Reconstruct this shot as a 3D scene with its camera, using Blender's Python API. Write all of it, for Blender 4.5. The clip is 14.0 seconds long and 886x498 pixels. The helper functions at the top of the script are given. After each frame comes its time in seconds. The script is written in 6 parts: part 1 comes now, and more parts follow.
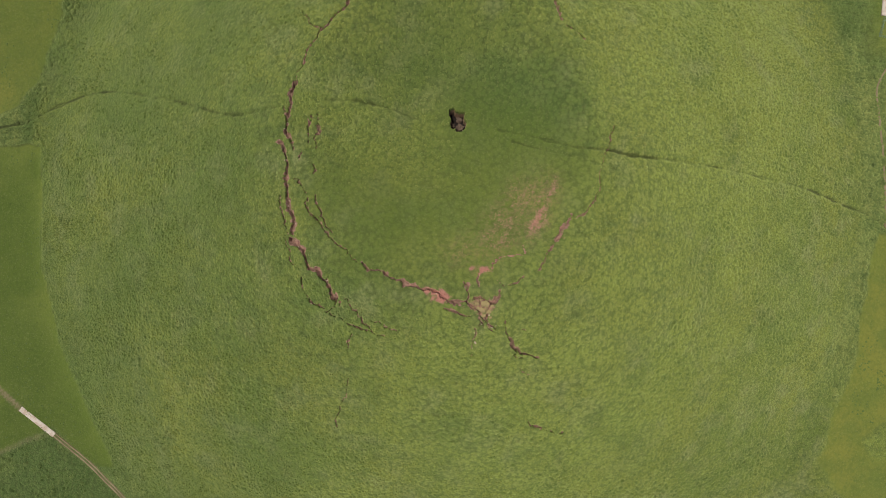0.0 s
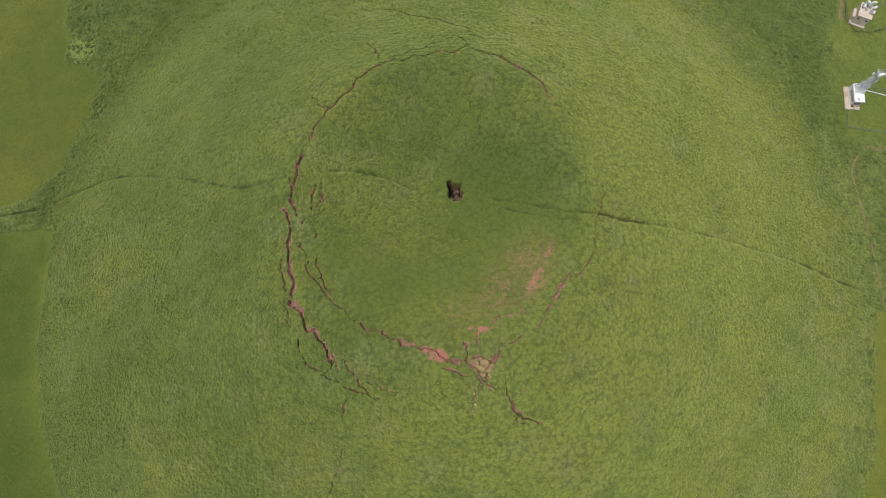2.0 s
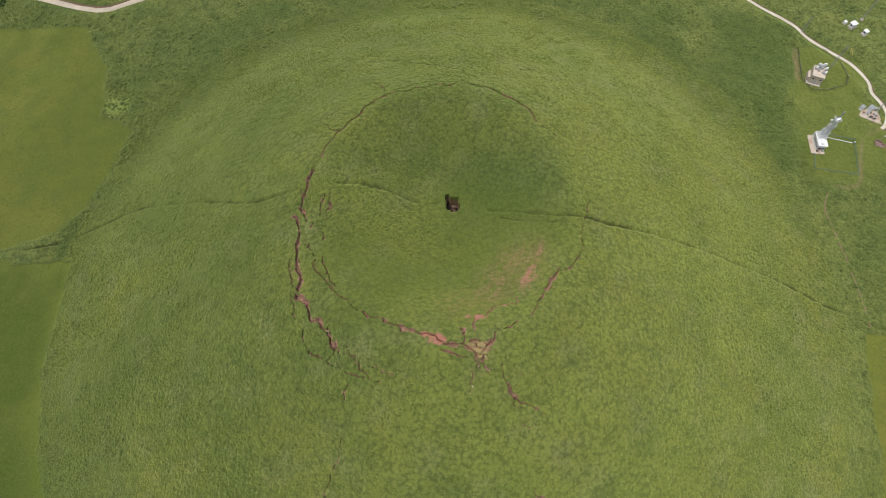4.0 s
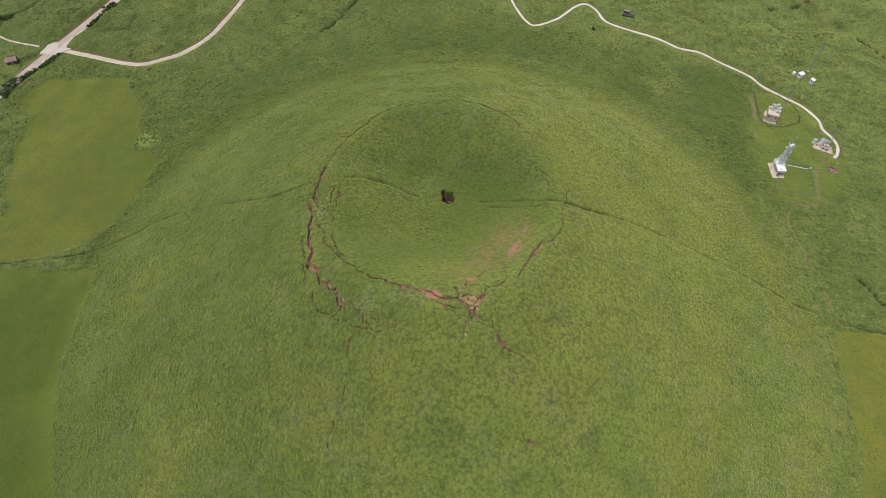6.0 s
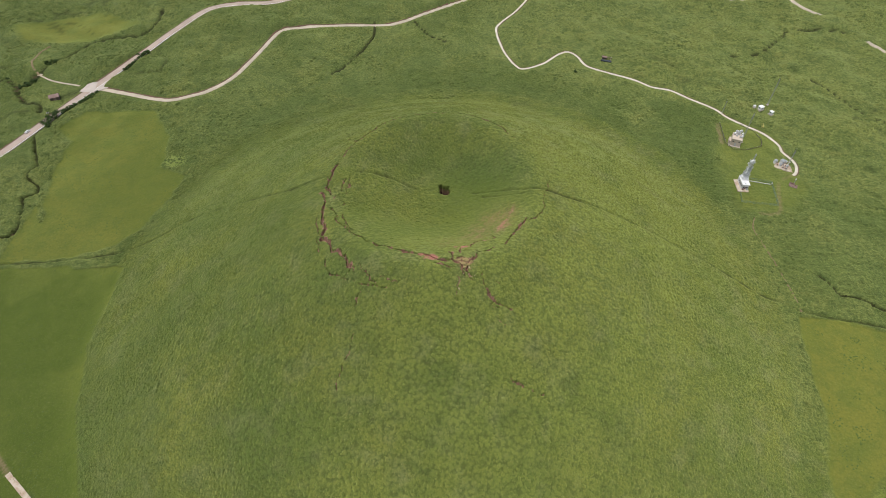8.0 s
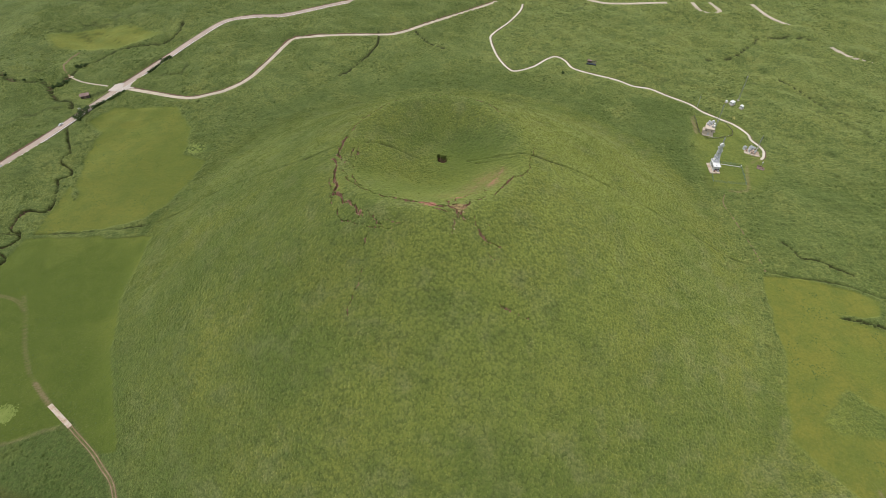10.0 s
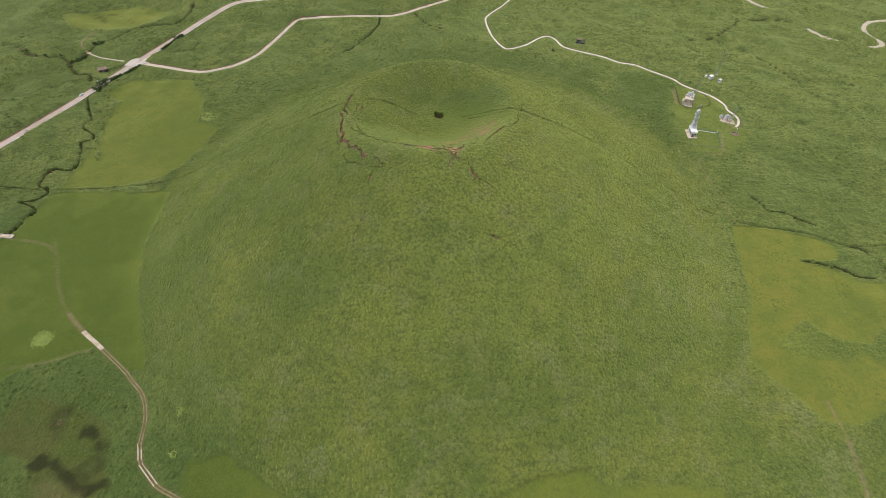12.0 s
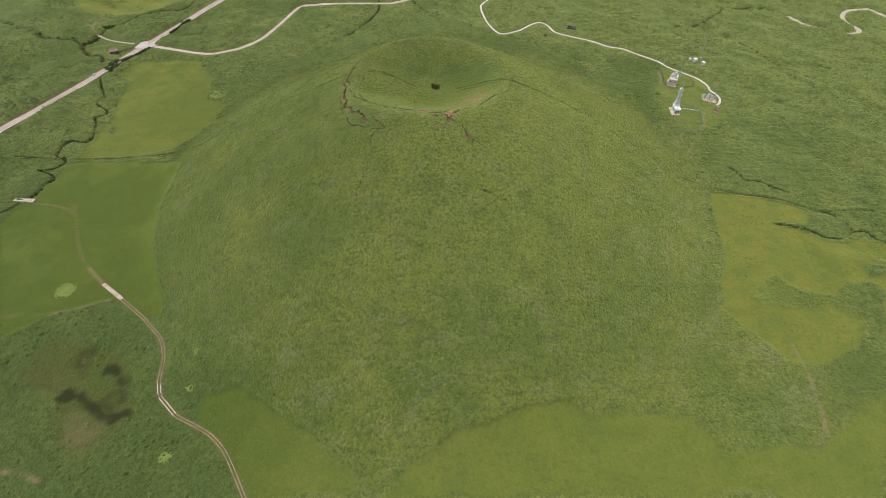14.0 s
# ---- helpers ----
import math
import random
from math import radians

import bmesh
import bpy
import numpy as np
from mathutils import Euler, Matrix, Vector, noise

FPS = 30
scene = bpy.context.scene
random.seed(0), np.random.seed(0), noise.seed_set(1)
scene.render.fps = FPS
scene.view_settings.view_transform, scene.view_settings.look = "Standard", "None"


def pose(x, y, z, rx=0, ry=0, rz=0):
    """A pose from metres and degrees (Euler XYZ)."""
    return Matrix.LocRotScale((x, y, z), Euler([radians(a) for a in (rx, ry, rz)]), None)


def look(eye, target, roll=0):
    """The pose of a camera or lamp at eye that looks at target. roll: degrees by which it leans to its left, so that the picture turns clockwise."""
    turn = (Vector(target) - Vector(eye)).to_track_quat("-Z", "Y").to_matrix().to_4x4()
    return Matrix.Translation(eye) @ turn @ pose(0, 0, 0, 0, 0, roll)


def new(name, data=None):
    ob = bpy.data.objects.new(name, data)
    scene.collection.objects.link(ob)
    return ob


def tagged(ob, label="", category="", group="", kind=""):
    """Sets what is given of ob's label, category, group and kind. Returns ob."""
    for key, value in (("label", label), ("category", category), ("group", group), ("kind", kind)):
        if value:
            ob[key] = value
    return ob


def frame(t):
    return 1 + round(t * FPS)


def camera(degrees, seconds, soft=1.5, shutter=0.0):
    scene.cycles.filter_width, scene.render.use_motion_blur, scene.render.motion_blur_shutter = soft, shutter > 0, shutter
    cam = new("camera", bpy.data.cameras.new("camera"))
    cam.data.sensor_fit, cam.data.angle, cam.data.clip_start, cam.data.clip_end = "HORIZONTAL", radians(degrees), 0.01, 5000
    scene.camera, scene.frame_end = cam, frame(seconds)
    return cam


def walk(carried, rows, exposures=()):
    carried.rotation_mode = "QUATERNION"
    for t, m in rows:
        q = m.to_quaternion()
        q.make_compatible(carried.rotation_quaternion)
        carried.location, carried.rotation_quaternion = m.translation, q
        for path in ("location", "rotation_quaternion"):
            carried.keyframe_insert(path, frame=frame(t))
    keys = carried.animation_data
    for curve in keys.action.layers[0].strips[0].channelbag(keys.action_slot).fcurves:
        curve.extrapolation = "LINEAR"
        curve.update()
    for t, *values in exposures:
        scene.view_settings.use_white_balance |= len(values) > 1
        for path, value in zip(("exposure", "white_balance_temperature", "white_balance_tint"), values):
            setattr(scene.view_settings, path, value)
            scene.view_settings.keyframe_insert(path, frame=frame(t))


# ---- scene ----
cam = camera(76.5, 14.0, 0.45)
METRES, EYE, TILT, LEAN, TURN = 300.0, 260.0, -88.0, 0.0, 0.0
ROWS = [
    (0.0, 0.0, 0.0, 0.0, -0.0, -0.0, -0.0),
    (0.5, 0.0003, 0.0003, -0.0167, -0.03, 3.44, 0.1),
    (1.0, 0.0009, -0.0, -0.0334, -0.01, 6.9, 0.21),
    (1.5, 0.0013, 0.0001, -0.0515, 0.01, 9.67, 0.26),
    (2.0, 0.0017, -0.0, -0.0705, 0.04, 12.62, 0.33),
    (2.5, 0.0023, -0.0008, -0.0968, 0.13, 15.67, 0.39),
    (3.0, 0.0029, -0.0016, -0.1302, 0.2, 18.26, 0.44),
    (5.5, 0.0066, -0.0045, -0.3382, 0.14, 31.38, 0.42),
    (6.0, 0.0073, -0.0048, -0.3818, 0.11, 33.29, 0.43),
    (6.5, 0.0079, -0.0052, -0.4253, 0.08, 35.18, 0.43),
    (7.0, 0.0086, -0.0052, -0.4686, 0.05, 37.06, 0.44),
    (7.5, 0.0094, -0.0053, -0.5118, 0.04, 38.94, 0.44),
    (10.0, 0.0125, -0.0048, -0.7273, 0.09, 43.59, 0.51),
    (10.5, 0.0132, -0.0043, -0.77, 0.07, 43.61, 0.52),
    (11.0, 0.0138, -0.0035, -0.8116, -0.0, 43.65, 0.52),
    (11.5, 0.0145, -0.0033, -0.8474, -0.1, 43.71, 0.53),
    (12.0, 0.0149, -0.0027, -0.8808, -0.13, 43.73, 0.55),
    (12.5, 0.0153, -0.0022, -0.9139, -0.16, 43.71, 0.6),
    (13.0, 0.0161, -0.0017, -0.9452, -0.23, 43.72, 0.61),
    (13.5, 0.0164, -0.0008, -0.9739, -0.28, 43.83, 0.65),
    (14.0, 0.0168, -0.0003, -0.9998, -0.4, 43.89, 0.65),
]
walk(cam, [(t, pose(0, 0, EYE, TILT, LEAN, TURN) @ pose(METRES * x, METRES * y, METRES * z, 90 + pitch, roll, yaw)) for t, x, y, z, yaw, pitch, roll in ROWS], [(0.0, 0.07), (7.0, 0.12), (14.0, 0.17)])

# ---- sky, sun ----
SUN_WAY = Vector((-0.20, -0.09, 1.0)).normalized()
world = bpy.data.worlds.new("sky")
scene.world = world
world.use_nodes = True
sky = world.node_tree.nodes.new("ShaderNodeTexSky")
sky.sky_type, sky.sun_disc = "NISHITA", False
sky.sun_elevation = math.asin(SUN_WAY.z)
sky.sun_rotation = math.atan2(SUN_WAY.x, SUN_WAY.y)
sky.air_density, sky.dust_density, sky.ozone_density = 1.0, 2.0, 1.0
veil = world.node_tree.nodes.new("ShaderNodeHueSaturation")  # thin high cloud whitens the sky
veil.inputs["Saturation"].default_value = 0.45
world.node_tree.links.new(sky.outputs[0], veil.inputs["Color"])
world.node_tree.links.new(veil.outputs[0], world.node_tree.nodes["Background"].inputs[0])
world.node_tree.nodes["Background"].inputs[1].default_value = 0.13
sun_data = bpy.data.lights.new("sun", "SUN")
sun_data.energy, sun_data.angle, sun_data.color = 2.3, radians(4), (1.0, 0.96, 0.9)
sun = new("sun", sun_data)
sun.matrix_world = look(SUN_WAY * 600, (0, 0, 0))
# ---- plan: fissures round the crater, as (width, bare soil, line) ----
FISSURES = []
FISSURES.append((1.2, 0.8, [(-49.8, 64.9), (-51.6, 61.2), (-52.2, 56.1), (-53.3, 50.6), (-53.9, 46.9), (-52.1, 44.9), (-50.6, 42.5), (-50.6, 39.9)]))
FISSURES.append((0.4, 0.4, [(-54.5, 55.8), (-53.9, 51.8), (-54.1, 46.7)]))
FISSURES.append((1.6, 1, [(-55.1, 43.2), (-53.9, 39.7), (-53.0, 35.3), (-53.6, 31.8), (-52.8, 28.0), (-52.7, 23.9), (-51.5, 20.7), (-50.9, 17.7), (-50.0, 14.7), (-50.6, 11.8)]))
FISSURES.append((0.6, 0.5, [(-54.9, 24.1), (-54.1, 18.0), (-52.8, 13.0), (-51.1, 9.7)]))
FISSURES.append((1.9, 1, [(-51.1, 9.7), (-49.1, 7.9), (-46.7, 5.8), (-45.5, 2.9), (-44.0, 0.6), (-40.9, -0.7), (-39.6, -3.3), (-37.6, -5.7), (-36.3, -8.4), (-35.2, -9.8)]))
FISSURES.append((0.85, 0.35, [(-35.2, -9.8), (-35.5, -12.2), (-37.3, -13.9), (-36.0, -16.7), (-32.9, -18.0), (-29.1, -19.1), (-25.4, -20.4), (-22.7, -21.6), (-19.6, -21.8)]))
FISSURES.append((0.4, 0.4, [(-35.2, -9.8), (-33.8, -11.1), (-33.2, -12.3)]))
FISSURES.append((0.45, 0.4, [(-32.9, -9.4), (-30.6, -10.4), (-29.4, -13.0), (-27.6, -15.1), (-26.7, -17.7), (-23.9, -19.9), (-22.7, -21.6)]))
FISSURES.append((0.3, 0.4, [(-23.9, -17.4), (-20.2, -18.3), (-18.1, -19.2), (-14.9, -19.7)]))
FISSURES.append((0.65, 0.3, [(-47.9, -3.7), (-47.6, -6.4), (-46.1, -8.8), (-43.7, -11.6), (-40.7, -13.1), (-37.3, -14.4)]))
FISSURES.append((0.35, 0.4, [(-54.4, 10.2), (-52.0, 7.1), (-50.7, 3.3), (-49.6, 1.4)]))
FISSURES.append((0.3, 0.4, [(-30.7, -21.5), (-31.3, -24.9), (-32.1, -27.8)]))
FISSURES.append((0.35, 0.4, [(-32.9, -37.8), (-33.6, -40.6), (-35.4, -47.8), (-38.5, -53.4), (-38.1, -57.4)]))
FISSURES.append((0.5, 0.4, [(-45.1, 53.1), (-45.6, 49.9), (-45.7, 46.0), (-45.9, 42.3)]))
FISSURES.append((0.4, 0.4, [(-42.6, 52.3), (-42.2, 47.0), (-43.3, 43.7), (-43.0, 41.1)]))
FISSURES.append((0.5, 0.4, [(-48.4, 39.5), (-47.8, 36.5)]))
FISSURES.append((0.6, 0.4, [(-44.3, 35.4), (-43.8, 31.1)]))
FISSURES.append((0.55, 0.4, [(-50.9, 30.9), (-49.6, 30.7), (-47.2, 27.4), (-45.9, 23.2), (-45.7, 21.2), (-44.3, 19.1), (-42.0, 16.0)]))
FISSURES.append((0.5, 0.4, [(-42.8, 24.8), (-41.6, 20.2), (-40.6, 17.1), (-38.0, 13.1), (-35.5, 10.1)]))
FISSURES.append((0.6, 0.4, [(-44.0, 17.7), (-42.0, 16.0), (-39.4, 12.4), (-36.7, 9.1), (-33.7, 7.1), (-31.3, 4.2), (-28.2, 1.9)]))
FISSURES.append((1.3, 1, [(-26.7, 1.7), (-24.1, 0.0), (-20.8, -0.9), (-16.7, -3.0), (-12.1, -4.7), (-8.4, -5.7), (-5.3, -7.2), (-1.2, -8.5), (2.3, -10.0), (5.3, -10.6), (7.6, -11.0)]))
FISSURES.append((1.0, 1, [(6.9, -5.1), (8.7, -5.8), (8.6, -8.3), (7.6, -11.0), (9.3, -12.7)]))
FISSURES.append((0.9, 0.8, [(0.5, -12.3), (3.2, -13.6), (6.6, -14.8), (8.4, -15.3)]))
FISSURES.append((0.7, 0.4, [(9.9, -10.1), (12.1, -9.2), (14.1, -10.1), (16.8, -12.0)]))
FISSURES.append((0.6, 0.35, [(8.6, -11.6), (11.2, -14.0), (14.2, -16.6), (15.8, -20.0)]))
FISSURES.append((0.5, 0.35, [(12.0, -9.4), (12.0, -12.0), (11.6, -15.6), (13.0, -18.2)]))
FISSURES.append((0.5, 0.35, [(16.8, -9.0), (15.0, -12.4), (14.4, -15.2), (11.0, -18.4)]))
FISSURES.append((0.8, 0.9, [(14.2, -15.2), (15.5, -17.8), (17.2, -19.4)]))
FISSURES.append((1.2, 1, [(18.4, -6.9), (17.9, -9.3), (16.4, -11.0)]))
FISSURES.append((0.5, 0.4, [(16.5, -2.8), (18.6, -4.2), (20.2, -6.1), (22.1, -4.8), (25.8, -2.6)]))
FISSURES.append((1.3, 0.45, [(19.9, -16.1), (20.1, -18.6), (21.2, -21.9), (23.0, -25.3), (24.5, -27.0), (26.3, -28.2), (29.1, -29.1), (31.4, -30.0)]))
FISSURES.append((0.6, 0.4, [(24.5, -27.0), (24.1, -29.2), (26.4, -30.4)]))
FISSURES.append((0.4, 0.4, [(25.5, -32.6), (27.3, -34.7), (29.2, -36.5)]))
FISSURES.append((0.3, 0.4, [(26.3, -20.2), (28.2, -21.4), (30.0, -22.4)]))
FISSURES.append((0.35, 0.4, [(9.8, -19.4), (10.3, -22.8), (9.4, -25.8), (10.1, -28.6)]))
FISSURES.append((0.7, 1, [(11.6, -1.6), (10.9, -3.6), (11.7, -5.5)]))
FISSURES.append((0.6, 0.9, [(16.1, -1.2), (16.7, 1.6), (19.2, 3.5), (21.9, 4.0), (25.6, 4.2), (27.1, 5.7), (26.9, 8.8)]))
FISSURES.append((0.3, 0.3, [(38.6, 10.2), (36.2, 7.2), (34.0, 4.4), (32.3, 1.4), (31.3, -0.5)]))
FISSURES.append((1.3, 1, [(42.6, 18.1), (40.1, 14.1), (38.2, 10.8), (36.8, 9.0)]))
FISSURES.append((0.8, 0.9, [(35.6, 6.6), (34.4, 5.2)]))
FISSURES.append((0.5, 0.35, [(42.5, 16.5), (47.2, 18.7), (50.4, 22.7), (52.1, 29.2), (54.7, 38.2), (58.1, 47.7)]))
FISSURES.append((0.45, 0.5, [(-51.8, 61.2), (-49.9, 65.7), (-47.1, 72.7), (-44.0, 77.2), (-40.9, 81.0)]))
FISSURES.append((1.0, 0.8, [(-40.9, 81.0), (-36.5, 84.1), (-32.3, 88.2), (-30.4, 92.4), (-26.1, 96.3)]))
FISSURES.append((0.5, 0.5, [(-26.1, 96.3), (-19.5, 98.8), (-12.9, 99.6), (-6.3, 101.4), (0.4, 103.1), (4.8, 102.3)]))
FISSURES.append((0.35, 0.4, [(-26.1, 96.3), (-17.0, 101.5), (-9.0, 104.0), (-3.0, 107.9)]))
FISSURES.append((0.75, 0.5, [(4.8, 102.3), (9.4, 105.8), (16.0, 103.8), (22.6, 101.1)]))
FISSURES.append((1.2, 0.8, [(22.6, 101.1), (28.0, 97.6), (32.4, 95.3), (36.6, 91.4), (38.4, 87.2), (39.9, 83.7)]))
FISSURES.append((0.8, 0.6, [(41.3, 81.2), (44.6, 80.1), (47.8, 77.5)]))
FISSURES.append((0.7, 0.4, [(-3.0, 107.9), (2.7, 111.9), (8.4, 112.3), (10.5, 106.9)]))
FISSURES.append((0.7, 0.4, [(-33.8, 141.7), (-20.1, 138.2), (-10.8, 130.6), (-2.0, 127.9), (1.1, 125.7), (5.2, 122.4), (9.9, 120.9), (11.7, 116.8)]))
FISSURES.append((0.6, 0.4, [(-29.2, 114.4), (-25.3, 107.1), (-22.7, 101.8)]))
FISSURES.append((0.5, 0.4, [(12.0, 115.1), (16.6, 113.3), (22.4, 112.2)]))
FISSURES.append((0.35, 0.4, [(-37.2, 157.6), (-27.7, 148.5)]))
FISSURES.append((0.35, 0.4, [(38.0, 129.2), (47.9, 132.8)]))
FISSURES.append((0.4, 0.4, [(49.1, 124.4), (55.4, 122.0)]))
FISSURES.append((0.4, 0.4, [(-49.1, 89.3), (-43.4, 82.6), (-40.4, 80.3)]))
FISSURES.append((0.8, 0.4, [(30.5, -54.0), (32.1, -55.9), (35.7, -57.9), (43.4, -59.7)]))

# ---- plan: bare soil, ditches, brooks, tracks, meadows ----
SCAR_RED = [(-5.3, -7.2), (-1.2, -6.8), (2.3, -9.1), (-0.3, -10.9), (-3.9, -10.0)]
SCAR_UPPER = [(9.3, 0.1), (12.6, 1.0), (16.6, 0.6), (15.7, -1.4), (10.7, -1.6)]
SCAR_CLODS = [(9.4, -10.6), (12.1, -9.2), (15.9, -10.1), (16.6, -12.7), (14.8, -16.1), (11.1, -14.1)]
SCAR_WASH = [(26.9, 8.8), (26.6, 14.3), (29.8, 19.4), (34.0, 24.3), (38.1, 30.2), (38.4, 26.9), (35.8, 19.6), (32.7, 12.5), (29.5, 7.6)]
DITCH_WEST = [(-329.8, 62.2), (-288.8, 62.5), (-272.7, 60.1), (-243.2, 61.9), (-222.5, 64.6), (-197.7, 68.7), (-177.4, 76.3), (-146.9, 76.7), (-104.7, 65.3), (-76.3, 55.2), (-56.0, 55.8)]
DITCH_BOWL_WEST = [(-39.8, 57.3), (-29.9, 57.6), (-17.5, 55.6), (-8.9, 52.7)]
DITCH_BOWL_EAST = [(19.4, 49.2), (33.2, 44.8), (44.4, 40.7), (54.9, 39.8)]
DITCH_BOWL_EAST_LOW = [(24.4, 44.6), (34.9, 40.4), (44.1, 37.4)]
DITCH_EAST = [(54.9, 39.8), (66.0, 38.5), (90.8, 38.1), (120.0, 36.7), (156.6, 34.2), (192.3, 26.9), (203.3, 21.5)]
DITCH_EAST_FOOT = [(203.4, 20.7), (208.3, 19.4), (219.9, 15.5), (238.5, 10.9), (255.9, 4.6), (268.7, -2.2), (279.6, -4.1), (304.5, -5.5), (314.8, -10.3), (340.0, -15.0)]
BROOK = [(-295.7, -1.1), (-290.4, 3.5), (-286.2, 10.7), (-281.1, 21.9), (-280.4, 31.3), (-277.8, 38.7), (-283.1, 44.2), (-291.6, 47.1), (-284.5, 49.9), (-279.4, 55.4), (-278.2, 58.9), (-281.8, 63.6), (-286.8, 65.0), (-289.7, 69.7), (-289.4, 77.0), (-286.5, 83.3), (-281.1, 84.3), (-272.4, 83.0), (-271.2, 90.7), (-274.0, 102.5), (-276.8, 112.0), (-280.8, 118.5), (-277.3, 121.3), (-273.9, 124.6), (-276.5, 131.8), (-282.7, 136.3), (-289.3, 142.4), (-290.7, 147.8), (-288.7, 154.6), (-293.4, 164.1), (-299.7, 177.2), (-305.8, 191.0), (-304.3, 202.0)]
BROOK_SIDE = [(-320.0, 66.0), (-301.6, 63.2), (-292.4, 61.7), (-287.1, 64.4)]
BROOK_UPPER = [(-316.8, 220.6), (-321.9, 230.8), (-335.4, 233.0), (-349.8, 252.7), (-343.2, 261.6), (-338.6, 287.8), (-320.3, 321.6), (-303.6, 335.7), (-281.5, 341.3), (-270.6, 357.6), (-271.9, 390.1)]
DRAIN_EAST = [(234.7, -16.8), (245.0, -19.7), (254.3, -24.3), (260.3, -27.6), (262.5, -30.8), (273.2, -32.0), (278.6, -28.9), (284.5, -26.2)]
DRAIN_SIDE = [(275.4, -4.6), (277.9, -7.6), (279.7, -15.6), (282.1, -16.2), (282.3, -21.8), (284.2, -26.8), (290.9, -25.8), (293.4, -32.8), (298.7, -38.6), (315.0, -50.0)]
GULLY_A = [(-58.7, 357.2), (-58.0, 331.8), (-68.5, 302.4), (-80.0, 280.4), (-89.4, 270.0)]
GULLY_B = [(-20.6, 362.8), (-5.6, 336.6), (8.1, 324.0)]
GULLY_C = [(261.4, 294.1), (291.3, 301.3), (315.9, 322.0), (329.1, 334.0), (358.5, 335.8), (380.0, 326.5)]
GULLY_D = [(315.5, 255.1), (324.8, 230.2), (338.3, 206.8), (346.0, 193.5)]
GULLY_E = [(226.9, 45.3), (230.7, 38.4), (233.0, 30.3), (237.8, 29.5), (245.0, 26.8), (250.8, 20.9), (258.8, 15.7)]
GRAVEL_ROAD = [(-283.5, 252.5), (-271.2, 248.9), (-251.1, 242.6), (-231.3, 236.3), (-215.5, 234.1), (-202.0, 239.5), (-188.8, 247.0), (-173.0, 266.8), (-159.7, 304.7), (-153.2, 328.1), (-145.1, 346.6), (-122.7, 352.4), (-87.9, 355.4), (-52.6, 354.4), (-35.2, 359.2), (-11.9, 376.0), (8.7, 390.8), (37.6, 410.3), (70.8, 435.3)]
STATION_ROAD = [(98.8, 426.7), (93.8, 408.7), (78.7, 380.4), (61.9, 356.6), (56.7, 341.2), (60.9, 304.9), (69.6, 280.0), (77.2, 275.5), (94.1, 283.8), (109.7, 299.0), (118.4, 302.3), (125.3, 294.1), (130.8, 278.5), (147.3, 267.4), (165.9, 256.6), (178.7, 245.3), (192.6, 240.0), (204.4, 228.2), (219.8, 214.0), (226.0, 203.1), (236.4, 191.6), (246.7, 181.3), (252.4, 168.0), (251.9, 160.0), (254.8, 152.5), (255.6, 145.0), (252.6, 137.5), (249.2, 134.6)]
FAR_ROAD_A = [(174.0, 437.0), (191.3, 427.1), (209.9, 425.0), (261.3, 426.6)]
FAR_ROAD_B = [(289.7, 425.8), (291.8, 403.0), (302.1, 396.9), (312.7, 402.4), (308.6, 425.2)]
FAR_ROAD_C = [(354.0, 419.3), (359.5, 386.6), (373.3, 362.7)]
FAR_ROAD_D = [(391.6, 314.2), (400.2, 292.7), (415.3, 280.2)]
FAR_ROAD_E = [(498.6, 313.1), (490.2, 329.5), (484.7, 331.1), (464.2, 328.3), (450.4, 313.6), (447.6, 296.4), (450.3, 278.5), (442.0, 271.9), (432.0, 272.0)]
FARM_TRACK = [(-182.1, -77.9), (-165.9, -90.8), (-156.8, -99.4), (-150.1, -105.8), (-145.6, -113.1), (-142.7, -121.5), (-141.6, -129.5), (-140.6, -134.8), (-137.6, -142.0), (-132.5, -147.7), (-126.1, -153.6), (-116.0, -158.7), (-106.3, -164.0), (-98.4, -170.8), (-92.8, -177.9), (-86.9, -186.8), (-81.1, -196.0)]
TRACK_UPPER = [(-249.0, 7.2), (-240.5, -7.5), (-229.6, -29.5), (-217.4, -47.4), (-207.0, -57.5)]
TRACK_MIDDLE = [(-212.0, -53.0), (-205.0, -59.5), (-198.2, -65.6)]
SIDE_TRACK = [(-182.4, -77.0), (-193.3, -79.9), (-210.2, -86.9), (-228.3, -90.0), (-248.0, -89.8)]
LOW_TRACK = [(-199.0, -180.8), (-187.5, -182.8), (-179.3, -186.1)]
PATH_EAST = [(205.6, 18.8), (205.8, 33.9), (205.2, 51.1), (203.1, 71.8), (202.7, 85.0), (206.6, 92.9)]
PATH_PAD = [(249.0, 135.0), (241.8, 131.6), (236.5, 126.8), (232.9, 118.8), (228.8, 106.6), (226.1, 99.2), (220.1, 96.4), (212.0, 97.4)]
PATH_SOUTH = [(203.1, -114.6), (203.5, -129.2), (201.6, -142.9), (199.8, -155.7), (196.0, -166.3), (187.7, -174.8)]
LANE_UPPER = [(-354.0, 322.0), (-356.7, 306.5), (-355.2, 293.5), (-348.5, 280.8), (-341.5, 274.0)]
LANE = [(-340.9, 273.4), (-325.0, 264.2), (-299.4, 256.5)]
APRON = [(-295.7, 247.5), (-294.0, 258.4), (-285.6, 262.3), (-281.4, 266.3), (-273.7, 252.9), (-283.0, 246.2)]
